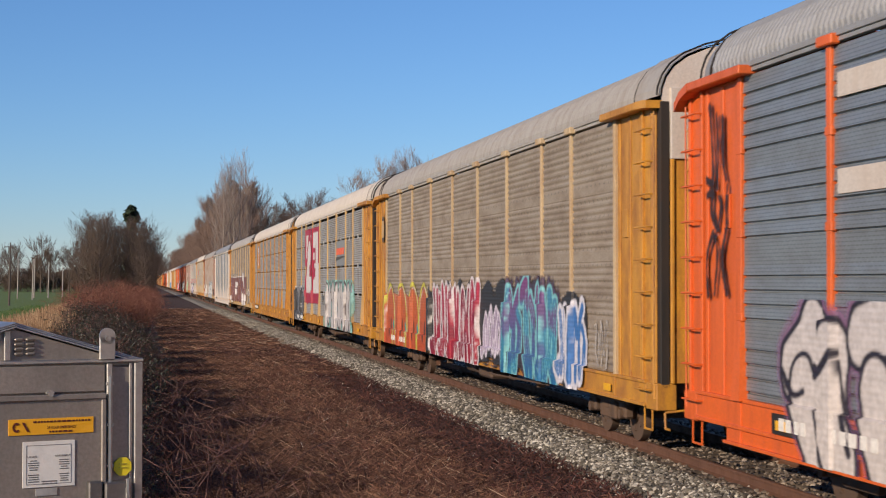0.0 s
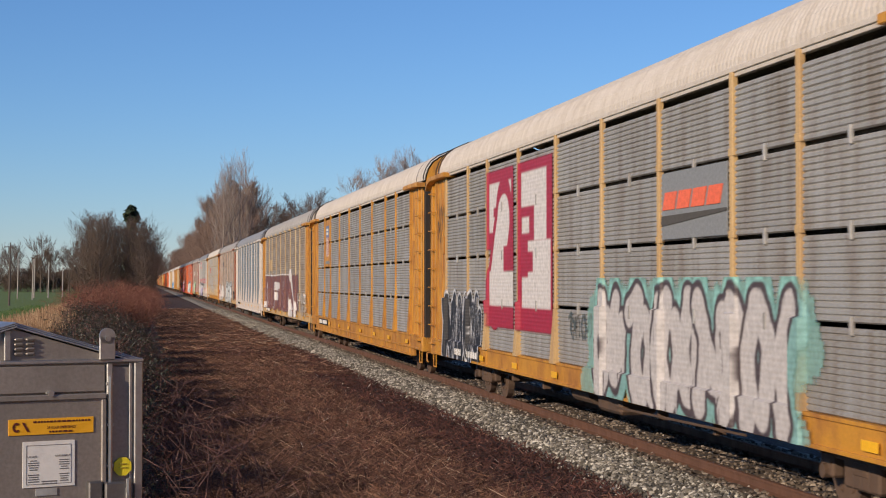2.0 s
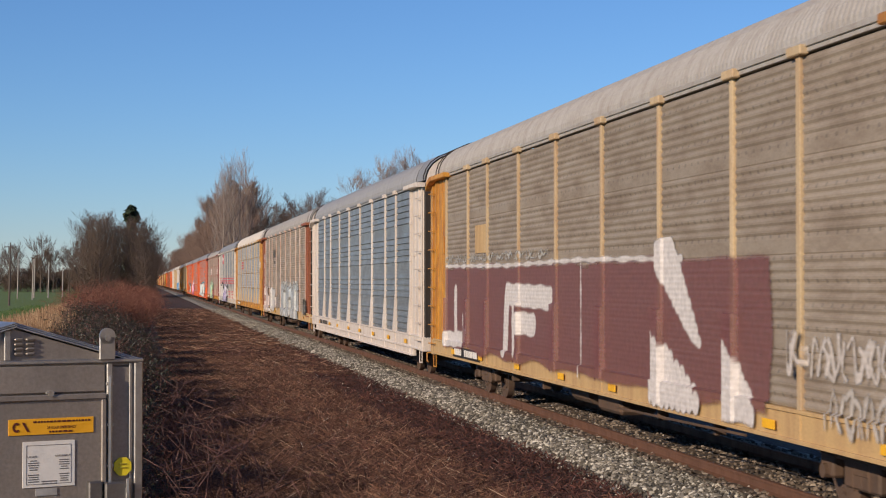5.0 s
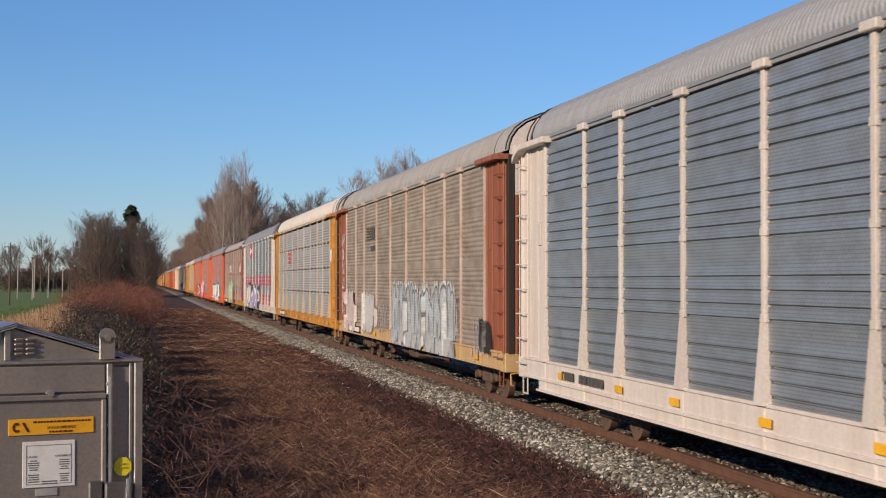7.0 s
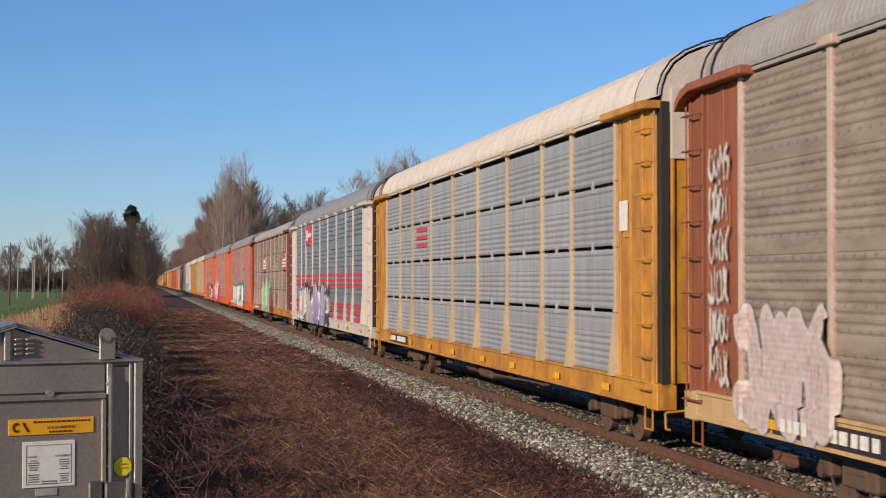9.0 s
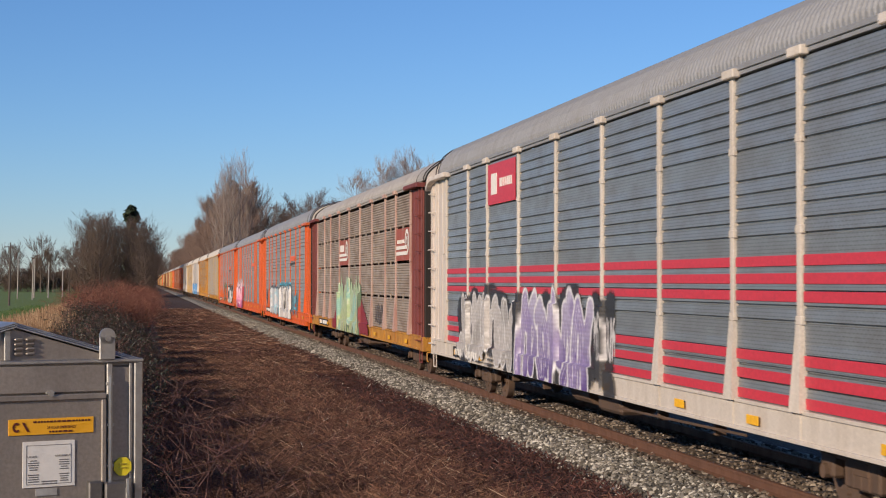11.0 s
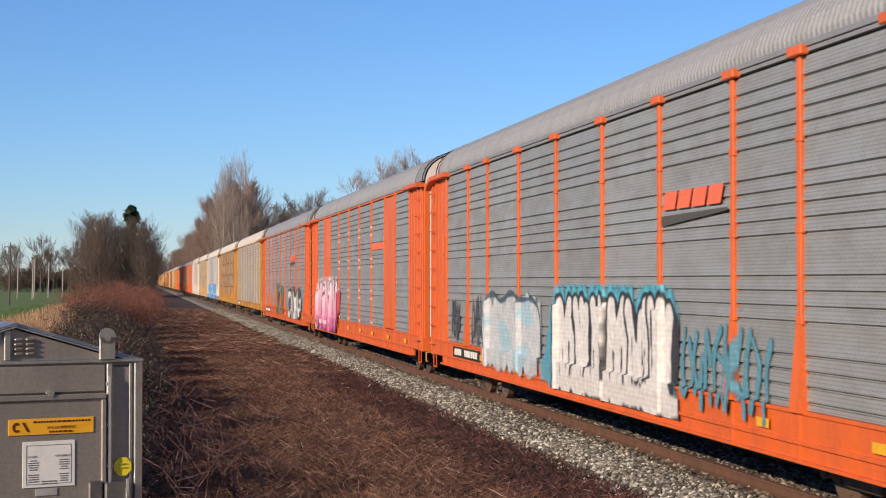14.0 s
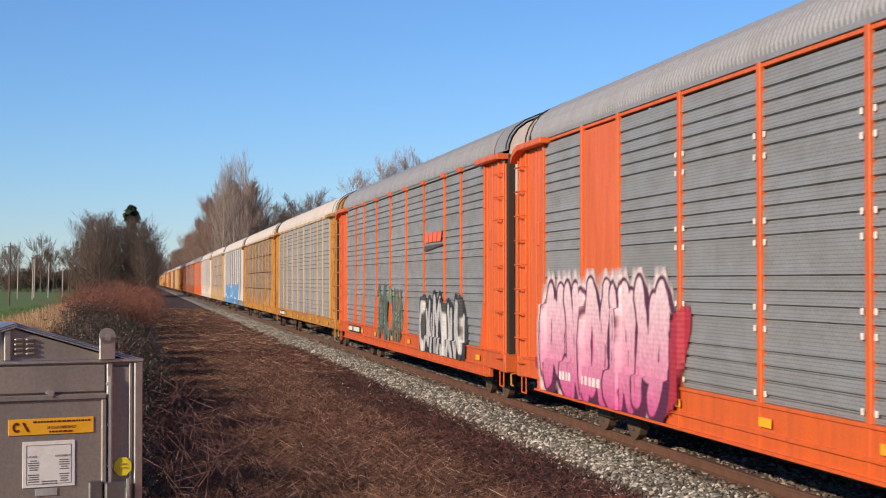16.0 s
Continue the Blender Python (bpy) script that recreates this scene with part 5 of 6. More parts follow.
UP = {(7, 2): YELLOW, (7, 3): YELLOW}
STYLES = [
    st("orange car-carrier wagon with bluish ribbed sheets and white graffiti", "louvre", 1, BLUE, ORANGE, ORANGE, ORANGE, SHEET, extra=extra_0, deep=1),
    st("yellow car-carrier wagon with grimy tan sheets and colourful graffiti", "wave", 1, TAN, PALEPOST, YELLOW, YELLOW, GREYROOF, hood=WHITE, gusset=0, extra=extra_1),
    st("yellow car-carrier wagon with grey ribbed sheets and tall white figures", "fine", 4, GALV, FADED, YELLOW, YELLOW, CREAM, hood=WHITE, cap=0, extra=extra_2),
    st("yellow car-carrier wagon with grey ribbed sheets and an emblem panel", "fine", 4, GALV, YELLOW, YELLOW, YELLOW, CREAM, cap=0, solid=UP, extra=extra_3, deep=1),
    st("brown-grey car-carrier wagon with dull red graffiti and yellow sill", "wave", 1, TAN, PALEPOST, FADED, YELLOW, GREYROOF, hood=WHITE, gusset=0, extra=extra_4),
    st("white car-carrier wagon with bluish ribbed sheets and silver roof", "louvre", 1, BLUE, WHITE, WHITE, WHITE, SHEET, marks=LETTER, deep=1),
    st("rusty brown car-carrier wagon with grimy sheets and white graffiti", "wave", 1, TAN, RUSTPOST, FADED, RUST, GREYROOF, hood=WHITE, gusset=0, extra=extra_6),
    st("yellow car-carrier wagon with clean grey ribbed sheets, cream roof", "wave", 4, LIGHT, PALEPOST, YELLOW, YELLOW, CREAM, hood=WHITE, extra=extra_7),
    st("grey car-carrier wagon with crimson stripes and white graffiti", "louvre", 1, BLUE, CREAM, CREAM, WHITE, SHEET, extra=extra_8),
    st("dark red car-carrier wagon with brown sheets and green graffiti", "fine", 4, BROWN, PINK, YELLOW, MAROON, GREYROOF, hood=WHITE, rise=-0.1, solid={(1 + 4, 2): LOGO_RED, (0, 2): LOGO_RED}, extra=extra_9),
    st("orange car-carrier wagon with dull grey ribbed sheets and white lettering", "louvre", 1, DULL, ORANGE, ORANGE, ORANGE, SHEET, hood=WHITE, extra=extra_10, deep=1),
    st("orange car-carrier wagon with plain orange panels and pink graffiti", "louvre", 1, DULL, ORANGE, ORANGE, ORANGE, SHEET, hood=WHITE, cap=0, gusset=0, chord=ORANGE, leaf=WHITE, edge=ORANGE, shift=0.15, solid={(7, None): ORANGE, (1, None): ORANGE}, extra=extra_11, deep=1),
    st("orange-ended car-carrier wagon with grey ribbed sheets and dark graffiti", "louvre", 1, DULL, ORANGE, ORANGE, ORANGE, SHEET, hood=WHITE, extra=extra_12, deep=1),
    st("yellow car-carrier wagon with pale grimy ribbed sheets", "louvre", 1, GALV, FADED, YELLOW, YELLOW, CREAM, gusset=0),
    st("yellow car-carrier wagon with grey ribbed sheets in four rows", "fine", 4, TAN, YELLOW, YELLOW, YELLOW, CREAM, cap=0),
    st("white car-carrier wagon with grey sheets and blue graffiti", "louvre", 1, SILVER, WHITE, SILVER, WHITE, CREAM, extra=extra_15),
    st("cream car-carrier wagon with tan sheets", "fine", 4, GALV, FADED, FADED, FADED, CREAM, cap=0),
    st("white car-carrier wagon with grey sheets", "louvre", 1, GALV, WHITE, WHITE, WHITE, CREAM),
    st("orange car-carrier wagon with bluish ribbed sheets", "louvre", 1, BROWN, ORANGE, ORANGE, ORANGE, SHEET),
    st("dark red car-carrier wagon with brown sheets", "louvre", 1, BROWN, RUST, RUST, RUST, GREYROOF),
    st("yellow car-carrier wagon with tan sheets", "fine", 4, TAN, YELLOW, YELLOW, YELLOW, CREAM, cap=0),
]
ORDER = list(range(18)) + [18, 19, 19, 18, 20, 13, 19, 16, 19, 20, 4, 18, 13, 20, 16, 19, 4, 20, 13, 19]
for i_, k_ in enumerate(ORDER):
    plain_style = dict(STYLES[k_])
    if i_ >= 18:
        plain_style.pop("extra", None)
    autorack(plain_style, i_)


# ---------------------------------------------------------------- signal cabinet beside the line
def cabinet():
    """Stainless steel signal cabinet; its own x runs along the front from the corner nearest the track, y into it."""
    steel = worn("stainless_steel", (0.35, 0.31, 0.275), (0.22, 0.19, 0.165), 0.5, 0.45, 0.45, streak=(1.5, 1.5, 0.5), grain=60)
    edge = worn("bright_steel_edge", (0.46, 0.45, 0.44), (0.25, 0.23, 0.2), 0.3, 0.35, 0.8)
    roofm = worn("steel_roof", (0.52, 0.53, 0.55), (0.22, 0.22, 0.22), 0.4, 0.38, 0.8)
    W, D, H, R = 1.12, 1.0, 2.215, 0.165
    base = -0.05
    root = new("signal_cabinet")
    tagged(root, "grey stainless steel signal cabinet with yellow sign", "equipment cabinet")
    bm = bmesh.new()
    box(bm, 0.0, W, 0.0, D, base, H - 0.035, 0.008)
    part("body", bm, steel, root)
    bm = bmesh.new()
    tri = [bm.verts.new((x, y, z)) for y in (0.0, D) for x, z in ((0.0, H - 0.035), (W / 2, H + R - 0.035), (W, H - 0.035))]
    for fc in ((0, 1, 2), (5, 4, 3), (0, 3, 4, 1), (1, 4, 5, 2), (2, 5, 3, 0)):
        bm.faces.new([tri[i] for i in fc])
    bmesh.ops.recalc_face_normals(bm, faces=bm.faces)
    part("gable", bm, steel, root)
    slope = math.atan2(R, W / 2)
    for s in (0, 1):
        bm = bmesh.new()
        L = math.hypot(W / 2, R) + 0.035
        for k, (o, t) in enumerate(((0.006, 0.010), (0.019, 0.008), (0.029, 0.007))):
            box(bm, -0.014 + k * 0.004, L - 0.035, -0.018 + k * 0.006, D + 0.03, 0.75 * o - 0.032, 0.75 * (o + t) - 0.032, 0.002)
        m = Matrix.Translation((0, 0, H)) @ Matrix.Rotation(-slope, 4, "Y") if s == 0 else Matrix.Translation((W, 0, H)) @ Matrix.Rotation(math.pi, 4, "Z") @ Matrix.Translation((0, -D, 0)) @ Matrix.Rotation(-slope, 4, "Y")
        part("roof_slope", bm, roofm, root, m=m)
    front = -0.012
    bm = bmesh.new()
    box(bm, -0.012, W + 0.012, front - 0.008, 0.0, H - 0.022, H - 0.004, 0.004)
    part("cornice", bm, edge, root, "bright folded seam under the gable")
    # corner angle and the frame beside the door
    bm = bmesh.new()
    box(bm, -0.010, 0.028, front - 0.004, 0.01, base, H - 0.023, 0.004)
    box(bm, 0.036, 0.050, front + 0.002, 0.004, base, H - 0.023, 0.003)
    part("corner_angle", bm, edge, root)
    bm = bmesh.new()
    box(bm, 0.130, 0.156, front - 0.01, 0.0, 1.40, H - 0.024, 0.004)
    rod(bm, (0.143, front - 0.014, 1.45), (0.143, front - 0.014, H - 0.08), 0.011, seg=8)
    for k in range(4):
        box(bm, 0.126, 0.160, front - 0.018, 0.0, H - 0.12 - k * 0.18, H - 0.105 - k * 0.18, 0.002)
    part("hinge_post", bm, edge, root)
    bm = bmesh.new()
    box(bm, 0.162, W - 0.10, front - 0.012, 0.0, 0.1, H - 0.153, 0.005)
    box(bm, 0.162, W - 0.10, front - 0.024, front - 0.010, H - 0.178, H - 0.153, 0.004)
    box(bm, 0.162, 0.184, front - 0.024, front - 0.010, 0.1, H - 0.180, 0.004)
    door = part("door", bm, steel, root)
    bm = bmesh.new()
    rod(bm, (0.41, front - 0.03, H - 0.146), (0.41, front - 0.0, H - 0.146), 0.014, seg=10)
    box(bm, 0.39, 0.43, front - 0.02, front, H - 0.150, H - 0.140, 0.003)
    part("catch", bm, edge, door)
    # upper flap between door and gable
    bm = bmesh.new()
    box(bm, 0.162, W - 0.10, front - 0.004, 0.0, H - 0.147, H - 0.03, 0.004)
    part("flap", bm, steel, root)
    bm = bmesh.new()
    box(bm, W / 2 + 0.018, W / 2 + 0.046, front - 0.006, 0.0, H - 0.004, H + 0.125, 0.003)
    part("gable_strap", bm, edge, root)
    for i in range(2):
        for k in range(4):
            bm = bmesh.new()
            box(bm, -0.020, 0.020, -0.02, 0.0, -0.007, 0.007, 0.006)
            part("vent_louvre", bm, steel, root, m=pose(0.543 - i * 0.050, 0.002, H + 0.020 + k * 0.0205, -18, 0, 0))
    bm = bmesh.new()
    box(bm, 0.122, 0.194, -0.034, -0.022, H - 0.01, H + 0.095, 0.004)
    rod(bm, (0.158, -0.034, H + 0.095), (0.158, -0.022, H + 0.095), 0.036, seg=18)
    rod(bm, (0.158, -0.046, H + 0.085), (0.158, -0.02, H + 0.085), 0.013, seg=10)
    box(bm, 0.13, 0.186, -0.03, 0.0, H - 0.01, H + 0.02, 0.002)
    part("lifting_eye", bm, edge, root, "bright steel lifting lug")
    # lock box
    bm = bmesh.new()
    box(bm, 0.063, 0.178, -0.075, -0.018, 1.40, 1.675, 0.006)
    box(bm, 0.186, 0.248, -0.06, -0.018, 1.42, 1.682, 0.006)
    part("lock_box", bm, worn("dull_lock_steel", (0.20, 0.19, 0.185), (0.1, 0.09, 0.08), 0.4, 0.45, 0.7), root, "dull steel padlock box")
    bm = bmesh.new()
    rod(bm, (0.08, -0.085, 1.63), (0.08, -0.085, 1.69), 0.010, seg=8)
    box(bm, 0.07, 0.09, -0.088, -0.07, 1.57, 1.65, 0.003)
    part("hasp", bm, edge, root)
    # yellow sign
    f2 = front - 0.0165
    ink = plain("sign_ink", (0.11, 0.02, 0.012), 0.5)
    sign = part("sign", box(bmesh.new(), 0.252, 0.675, f2, f2 + 0.004, 1.842, 1.906, 0.001), plain("sign_yellow", (0.86, 0.42, 0.01), 0.35, vary=0.06), root, "yellow emergency sign")
    bm = bmesh.new()
    # the company mark as two plain blocks
    arc = [math.radians(45 + 27 * p) for p in range(11)]
    for t0, t1 in zip(arc, arc[1:]):
        q = [(0.637 - r * math.cos(tt), 1.874 + r * math.sin(tt)) for r, tt in ((0.010, t0), (0.020, t0), (0.020, t1), (0.010, t1))]
        bm.faces.new([bm.verts.new((x, f2 - 0.002, z)) for x, z in q])
    q = [bm.verts.new((x, f2 - 0.002, z)) for x, z in ((0.611, 1.893), (0.598, 1.893), (0.572, 1.855), (0.585, 1.855))]
    bm.faces.new(q)
    bmesh.ops.recalc_face_normals(bm, faces=bm.faces)
    part("company_mark", bm, ink, sign, "dark company mark shapes")
    rngc = random.Random(4)
    bm = bmesh.new()
    for z, x0, x1 in ((1.893, 0.272, 0.555), (1.853, 0.36, 0.475)):
        x = x0
        while x < x1:
            w = rngc.uniform(0.006, 0.022)
            box(bm, x, min(x1, x + w), f2 - 0.002, f2, z - 0.0034, z + 0.0034, 0.0)
            x += w + 0.006
    part("small_print", bm, ink, sign, "dark bars of small lettering")
    writing("24 HOUR EMERGENCY", 0.0145, (0.413, f2 - 0.002, 1.869), ink, sign)
    # white notice
    notice = part("notice", box(bmesh.new(), 0.352, 0.607, f2, f2 + 0.003, 1.612, 1.806, 0.001), plain("notice_white", (0.80, 0.77, 0.72), 0.5, vary=0.08), root, "weathered white paper notice")
    bm = bmesh.new()
    for side in (0, 1):
        for k in range(9):
            z = 1.725 - k * 0.0095 - (0.012 if k > 4 else 0)
            w = rngc.uniform(0.03, 0.055)
            c = 0.405 if side == 0 else 0.555
            box(bm, c - w / 2, c + w / 2, f2 - 0.0015, f2, z - 0.002, z + 0.002, 0.0)
    for k in range(2):
        box(bm, 0.44, 0.515, f2 - 0.0015, f2, 1.634 - k * 0.010, 1.639 - k * 0.010, 0.0)
    part("small_print", bm, plain("faded_ink", (0.16, 0.15, 0.15), 0.6), notice, "grey bars of small print")
    bm = bmesh.new()
    for x0, x1, z0, z1 in ((0.37, 0.59, 1.788, 1.790), (0.37, 0.59, 1.625, 1.627), (0.37, 0.372, 1.627, 1.788), (0.588, 0.59, 1.627, 1.788)):
        box(bm, x0, x1, f2 - 0.0012, f2, z0, z1, 0.0)
    part("notice_border", bm, MATS["faded_ink"], notice)
    writing("WARNING", 0.0105, (0.563, f2 - 0.002, 1.742), MATS["faded_ink"], notice)
    writing("AVERTISSEMENT", 0.0105, (0.412, f2 - 0.002, 1.742), MATS["faded_ink"], notice)
    part("small_label", box(bmesh.new(), 0.378, 0.472, f2, f2 + 0.003, 1.631, 1.662, 0.001), plain("label_grey", (0.36, 0.35, 0.34), 0.5), root, "pale grey small label")
    bm = bmesh.new()
    bmesh.ops.create_circle(bm, cap_ends=True, segments=8, radius=0.043, matrix=Matrix.Translation((0.082, front - 0.006, 1.736)) @ Matrix.Rotation(math.pi / 2, 4, "X") @ Matrix.Rotation(math.pi / 8, 4, "Z"))
    r = bmesh.ops.extrude_face_region(bm, geom=list(bm.faces))
    bmesh.ops.translate(bm, vec=(0, 0.005, 0), verts=[v for v in r["geom"] if isinstance(v, bmesh.types.BMVert)])
    bmesh.ops.recalc_face_normals(bm, faces=bm.faces)
    fit_to(sign, (0.252, 0.675, 1.842, 1.906), (0.218, 0.590, 1.893, 1.962))
    fit_to(notice, (0.352, 0.607, 1.612, 1.806), (0.301, 0.529, 1.668, 1.865))
    st_ = part("octagon_sticker", bm, plain("sticker_yellow", (0.85, 0.68, 0.02), 0.4, vary=0.08), root, "bright yellow octagonal sticker")
    bm = bmesh.new()
    for k in range(2):
        box(bm, 0.066, 0.100, front - 0.010, front - 0.004, 1.746 - 0.016 * k, 1.750 - 0.016 * k, 0.0)
    part("small_print", bm, plain("sticker_print", (0.45, 0.36, 0.03), 0.5), st_)
    # plinth
    part("plinth", box(bmesh.new(), -0.05, W + 0.05, -0.05, D + 0.05, -0.75, base, 0.015), plain("concrete", (0.34, 0.33, 0.31), 0.9), root, "concrete plinth")
    return root


def fit_to(ob, old, want):
    """Scale a flat sign with what is printed on it to its place on the door."""
    sx, sz = (want[1] - want[0]) / (old[1] - old[0]), (want[3] - want[2]) / (old[3] - old[2])
    m = Matrix.Translation((want[0], 0, want[2])) @ Matrix.Diagonal((sx, 1, sz, 1)) @ Matrix.Translation((-old[0], 0, -old[2]))
    for o in (ob, *ob.children_recursive):
        o.data.transform(m)


def writing(text, size, at, material, parent):
    """Lettering turned into a thin mesh; it reads along the cabinet's front."""
    cu = bpy.data.curves.new("lettering", "FONT")
    cu.body, cu.size, cu.align_x, cu.align_y = text, size, "CENTER", "CENTER"
    cu.offset = size * 0.02
    tmp = bpy.data.objects.new("lettering", cu)
    scene.collection.objects.link(tmp)
    me = bpy.data.meshes.new_from_object(tmp.evaluated_get(bpy.context.evaluated_depsgraph_get()))
    bpy.data.objects.remove(tmp)
    # own x grows to the reader's left, so turn the glyphs over
    me.transform(Matrix.Translation(at) @ Matrix(((-1, 0, 0, 0), (0, 0, -1, 0), (0, 1, 0, 0), (0, 0, 0, 1))))
    me.materials.append(material)
    ob = new("lettering", me)
    ob.parent = parent
    return ob


cab = cabinet()
# own x runs to the reader's left: the frame is left-handed, so the meshes are flipped once and the thing is turned
for ob_ in cab.children_recursive:
    if ob_.type == "MESH":
        mm_ = ob_.matrix_basis.copy()
        ob_.data.transform(mm_)
        ob_.matrix_basis = Matrix()
        ob_.data.transform(Matrix.Diagonal((-1, 1, 1, 1)))
        ob_.data.flip_normals()
CAB_TURN = 20.0
cab.matrix_basis = pose(-0.018, 7.5, 0, 0, 0, CAB_TURN)


# ---------------------------------------------------------------- plants
def stems_mesh(name, a, b, r0, r1, mat, sides=3):
    """Many tapered sticks, from points a to points b, in one mesh."""
    a, b = np.asarray(a, float), np.asarray(b, float)
    d = b - a
    d /= np.linalg.norm(d, axis=1, keepdims=True) + 1e-9
    ref = np.where(np.abs(d[:, 2:3]) > 0.9, np.array([[1.0, 0, 0]]), np.array([[0, 0, 1.0]]))
    u = np.cross(d, ref)
    u /= np.linalg.norm(u, axis=1, keepdims=True) + 1e-9
    w = np.cross(d, u)
    k = len(a)
    r0 = np.broadcast_to(np.asarray(r0, float), (k,))[:, None]
    r1 = np.broadcast_to(np.asarray(r1, float), (k,))[:, None]
    vs = []
    for i in range(sides):
        t = 2 * math.pi * i / sides
        vs.append(a + (u * math.cos(t) + w * math.sin(t)) * r0)
    for i in range(sides):
        t = 2 * math.pi * i / sides
        vs.append(b + (u * math.cos(t) + w * math.sin(t)) * r1)
    v = np.stack(vs, 1).reshape(-1, 3)
    base = (np.arange(k) * 2 * sides)[:, None]
    f = np.concatenate([base + np.array([[i, (i + 1) % sides, sides + (i + 1) % sides, sides + i]]) for i in range(sides)], 0)
    me = bpy.data.meshes.new(name)
    me.from_pydata(v.tolist(), [], f.tolist())
    me.materials.append(mat)
    return me


def leaves_mesh(name, p, size, rng, mat):
    """Small folded leaves at the points p."""
    k = len(p)
    d = rng.normal(size=(k, 3))
    d /= np.linalg.norm(d, axis=1, keepdims=True)
    e = np.cross(d, rng.normal(size=(k, 3)))
    e /= np.linalg.norm(e, axis=1, keepdims=True)
    n = np.cross(d, e)
    s = size * (0.6 + 0.8 * rng.random((k, 1)))
    v = np.stack([p - d * s, p + e * s * 0.55 + n * s * 0.15, p + d * s, p - e * s * 0.55 + n * s * 0.15], 1).reshape(-1, 3)
    b = (np.arange(k) * 4)[:, None]
    f = np.concatenate([b + np.array([[0, 1, 2]]), b + np.array([[0, 2, 3]])], 0)
    me = bpy.data.meshes.new(name)
    me.from_pydata(v.tolist(), [], f.tolist())
    me.materials.append(mat)
    return me


def bark(name, base, light):
    return worn(name, base, light, 0.6, 0.9, 0.0, streak=(1.5, 1.5, 0.5), grain=14)


BARK = bark("grey_brown_bark", (0.115, 0.085, 0.065), (0.22, 0.18, 0.15))
PALE_BARK = bark("pale_bark", (0.30, 0.25, 0.21), (0.16, 0.12, 0.10))
TWIGS = plain("twig_brown", (0.19, 0.128, 0.10), 0.9)
TWIGS_DARK = plain("twig_dark", (0.105, 0.075, 0.058), 0.9)
TWIGS_PALE = plain("twig_pale", (0.26, 0.205, 0.172), 0.9)
TWIGS_RED = islands("twig_red", [(0.0, (0.10, 0.035, 0.025)), (0.6, (0.19, 0.07, 0.045)), (1.0, (0.30, 0.15, 0.09))], 0.85)


def grow(seed, height, spread, levels, kids, first=0.22, stems=1, up=0.35, twig=0.012, trunk_r=None, limbs=3):
    """Branch segments of a bare tree, as trunk and crown lists (a, b, r0, r1)."""
    rng = random.Random(seed)
    trunk, crown = [], []
    tr = trunk_r or height * 0.013

    def limb(p, d, length, r, lev):
        n = 4 if lev <= 1 else 3
        q = p.copy()
        for i in range(n):
            d2 = (d + Vector((rng.gauss(0, 0.10), rng.gauss(0, 0.10), rng.gauss(0, 0.05) + up * 0.07))).normalized()
            e = q + d2 * (length / n)
            ra, rb = r * (1 - 0.75 * i / n), r * (1 - 0.75 * (i + 1) / n)
            crown.append((q[:], e[:], max(ra, twig), max(rb, twig * 0.7)))
            if lev < levels:
                for _ in range(kids if i else max(1, kids - 1)):
                    side = Vector((rng.gauss(0, 1), rng.gauss(0, 1), rng.gauss(0.25, 0.6))).normalized()
                    nd = (d2 * 0.9 + side * 0.62 + Vector((0, 0, up * 0.5))).normalized()
                    limb(e.copy(), nd, length * rng.uniform(0.45, 0.78), rb * 0.7, lev + 1)
            q, d = e, d2

    for s in range(stems):
        p = Vector((rng.gauss(0, 0.35) if stems > 1 else 0, rng.gauss(0, 0.35) if stems > 1 else 0, -0.4))
        d = Vector((rng.gauss(0, 0.05), rng.gauss(0, 0.05), 1))
        n = 10
        h = height * (1 if s == 0 else rng.uniform(0.7, 0.95))
        for i in range(n):
            d2 = (d + Vector((rng.gauss(0, 0.05), rng.gauss(0, 0.05), 0.2))).normalized()
            e = p + d2 * h / n
            r0, r1 = tr * (1 - 0.9 * i / n), tr * (1 - 0.9 * (i + 1) / n)
            trunk.append((p[:], e[:], r0, r1))
            t = (i + 1) / n
            if t > first:
                shape = math.sin(math.pi * min(1, (t - first) / (1 - first) * 0.80 + 0.16))
                for _ in range(limbs):
                    a = rng.uniform(0, 6.283)
                    nd = Vector((math.cos(a), math.sin(a), up + rng.uniform(0.15, 0.6))).normalized()
                    limb(e - d2 * rng.uniform(0, h / n), nd, spread * (0.35 + 0.65 * shape) * rng.uniform(0.7, 1.1), r1 * 0.5 + 0.01, 1)
            p, d = e, d2
    return trunk, crown


def bare_tree(seed, bark_mat, twig_mat, label, **k):
    t, c = grow(seed, **k)
    root = new("bare_tree")
    tagged(root, label, "tree", "bare trees")
    for nm, seg, mat, sides in (("trunk", t, bark_mat, 6), ("crown", c, twig_mat, 3)):
        a, b, r0, r1 = zip(*seg)
        ob = new(nm, stems_mesh(nm, a, b, r0, r1, mat, sides))
        ob.parent = root
    return root


def sow(first, places):
    """Put the thing at the first place, and copies of it at the others: (x, y, z, scale, turn)."""
    for i, (x, y, z, s, r) in enumerate(places):
        m = pose(x, y, z, 0, 0, r)
        ob = first if i == 0 else copy_thing(first, m)
        ob.matrix_basis = m @ Matrix.Diagonal((s, s, s, 1))


def at(px, y):
    """Sideways place, at the distance y, of what stands px thousandths of the distance off the camera's axis."""
    return y * math.tan(math.atan(px / 1000.0) + radians(YAW))


rt = random.Random(12)
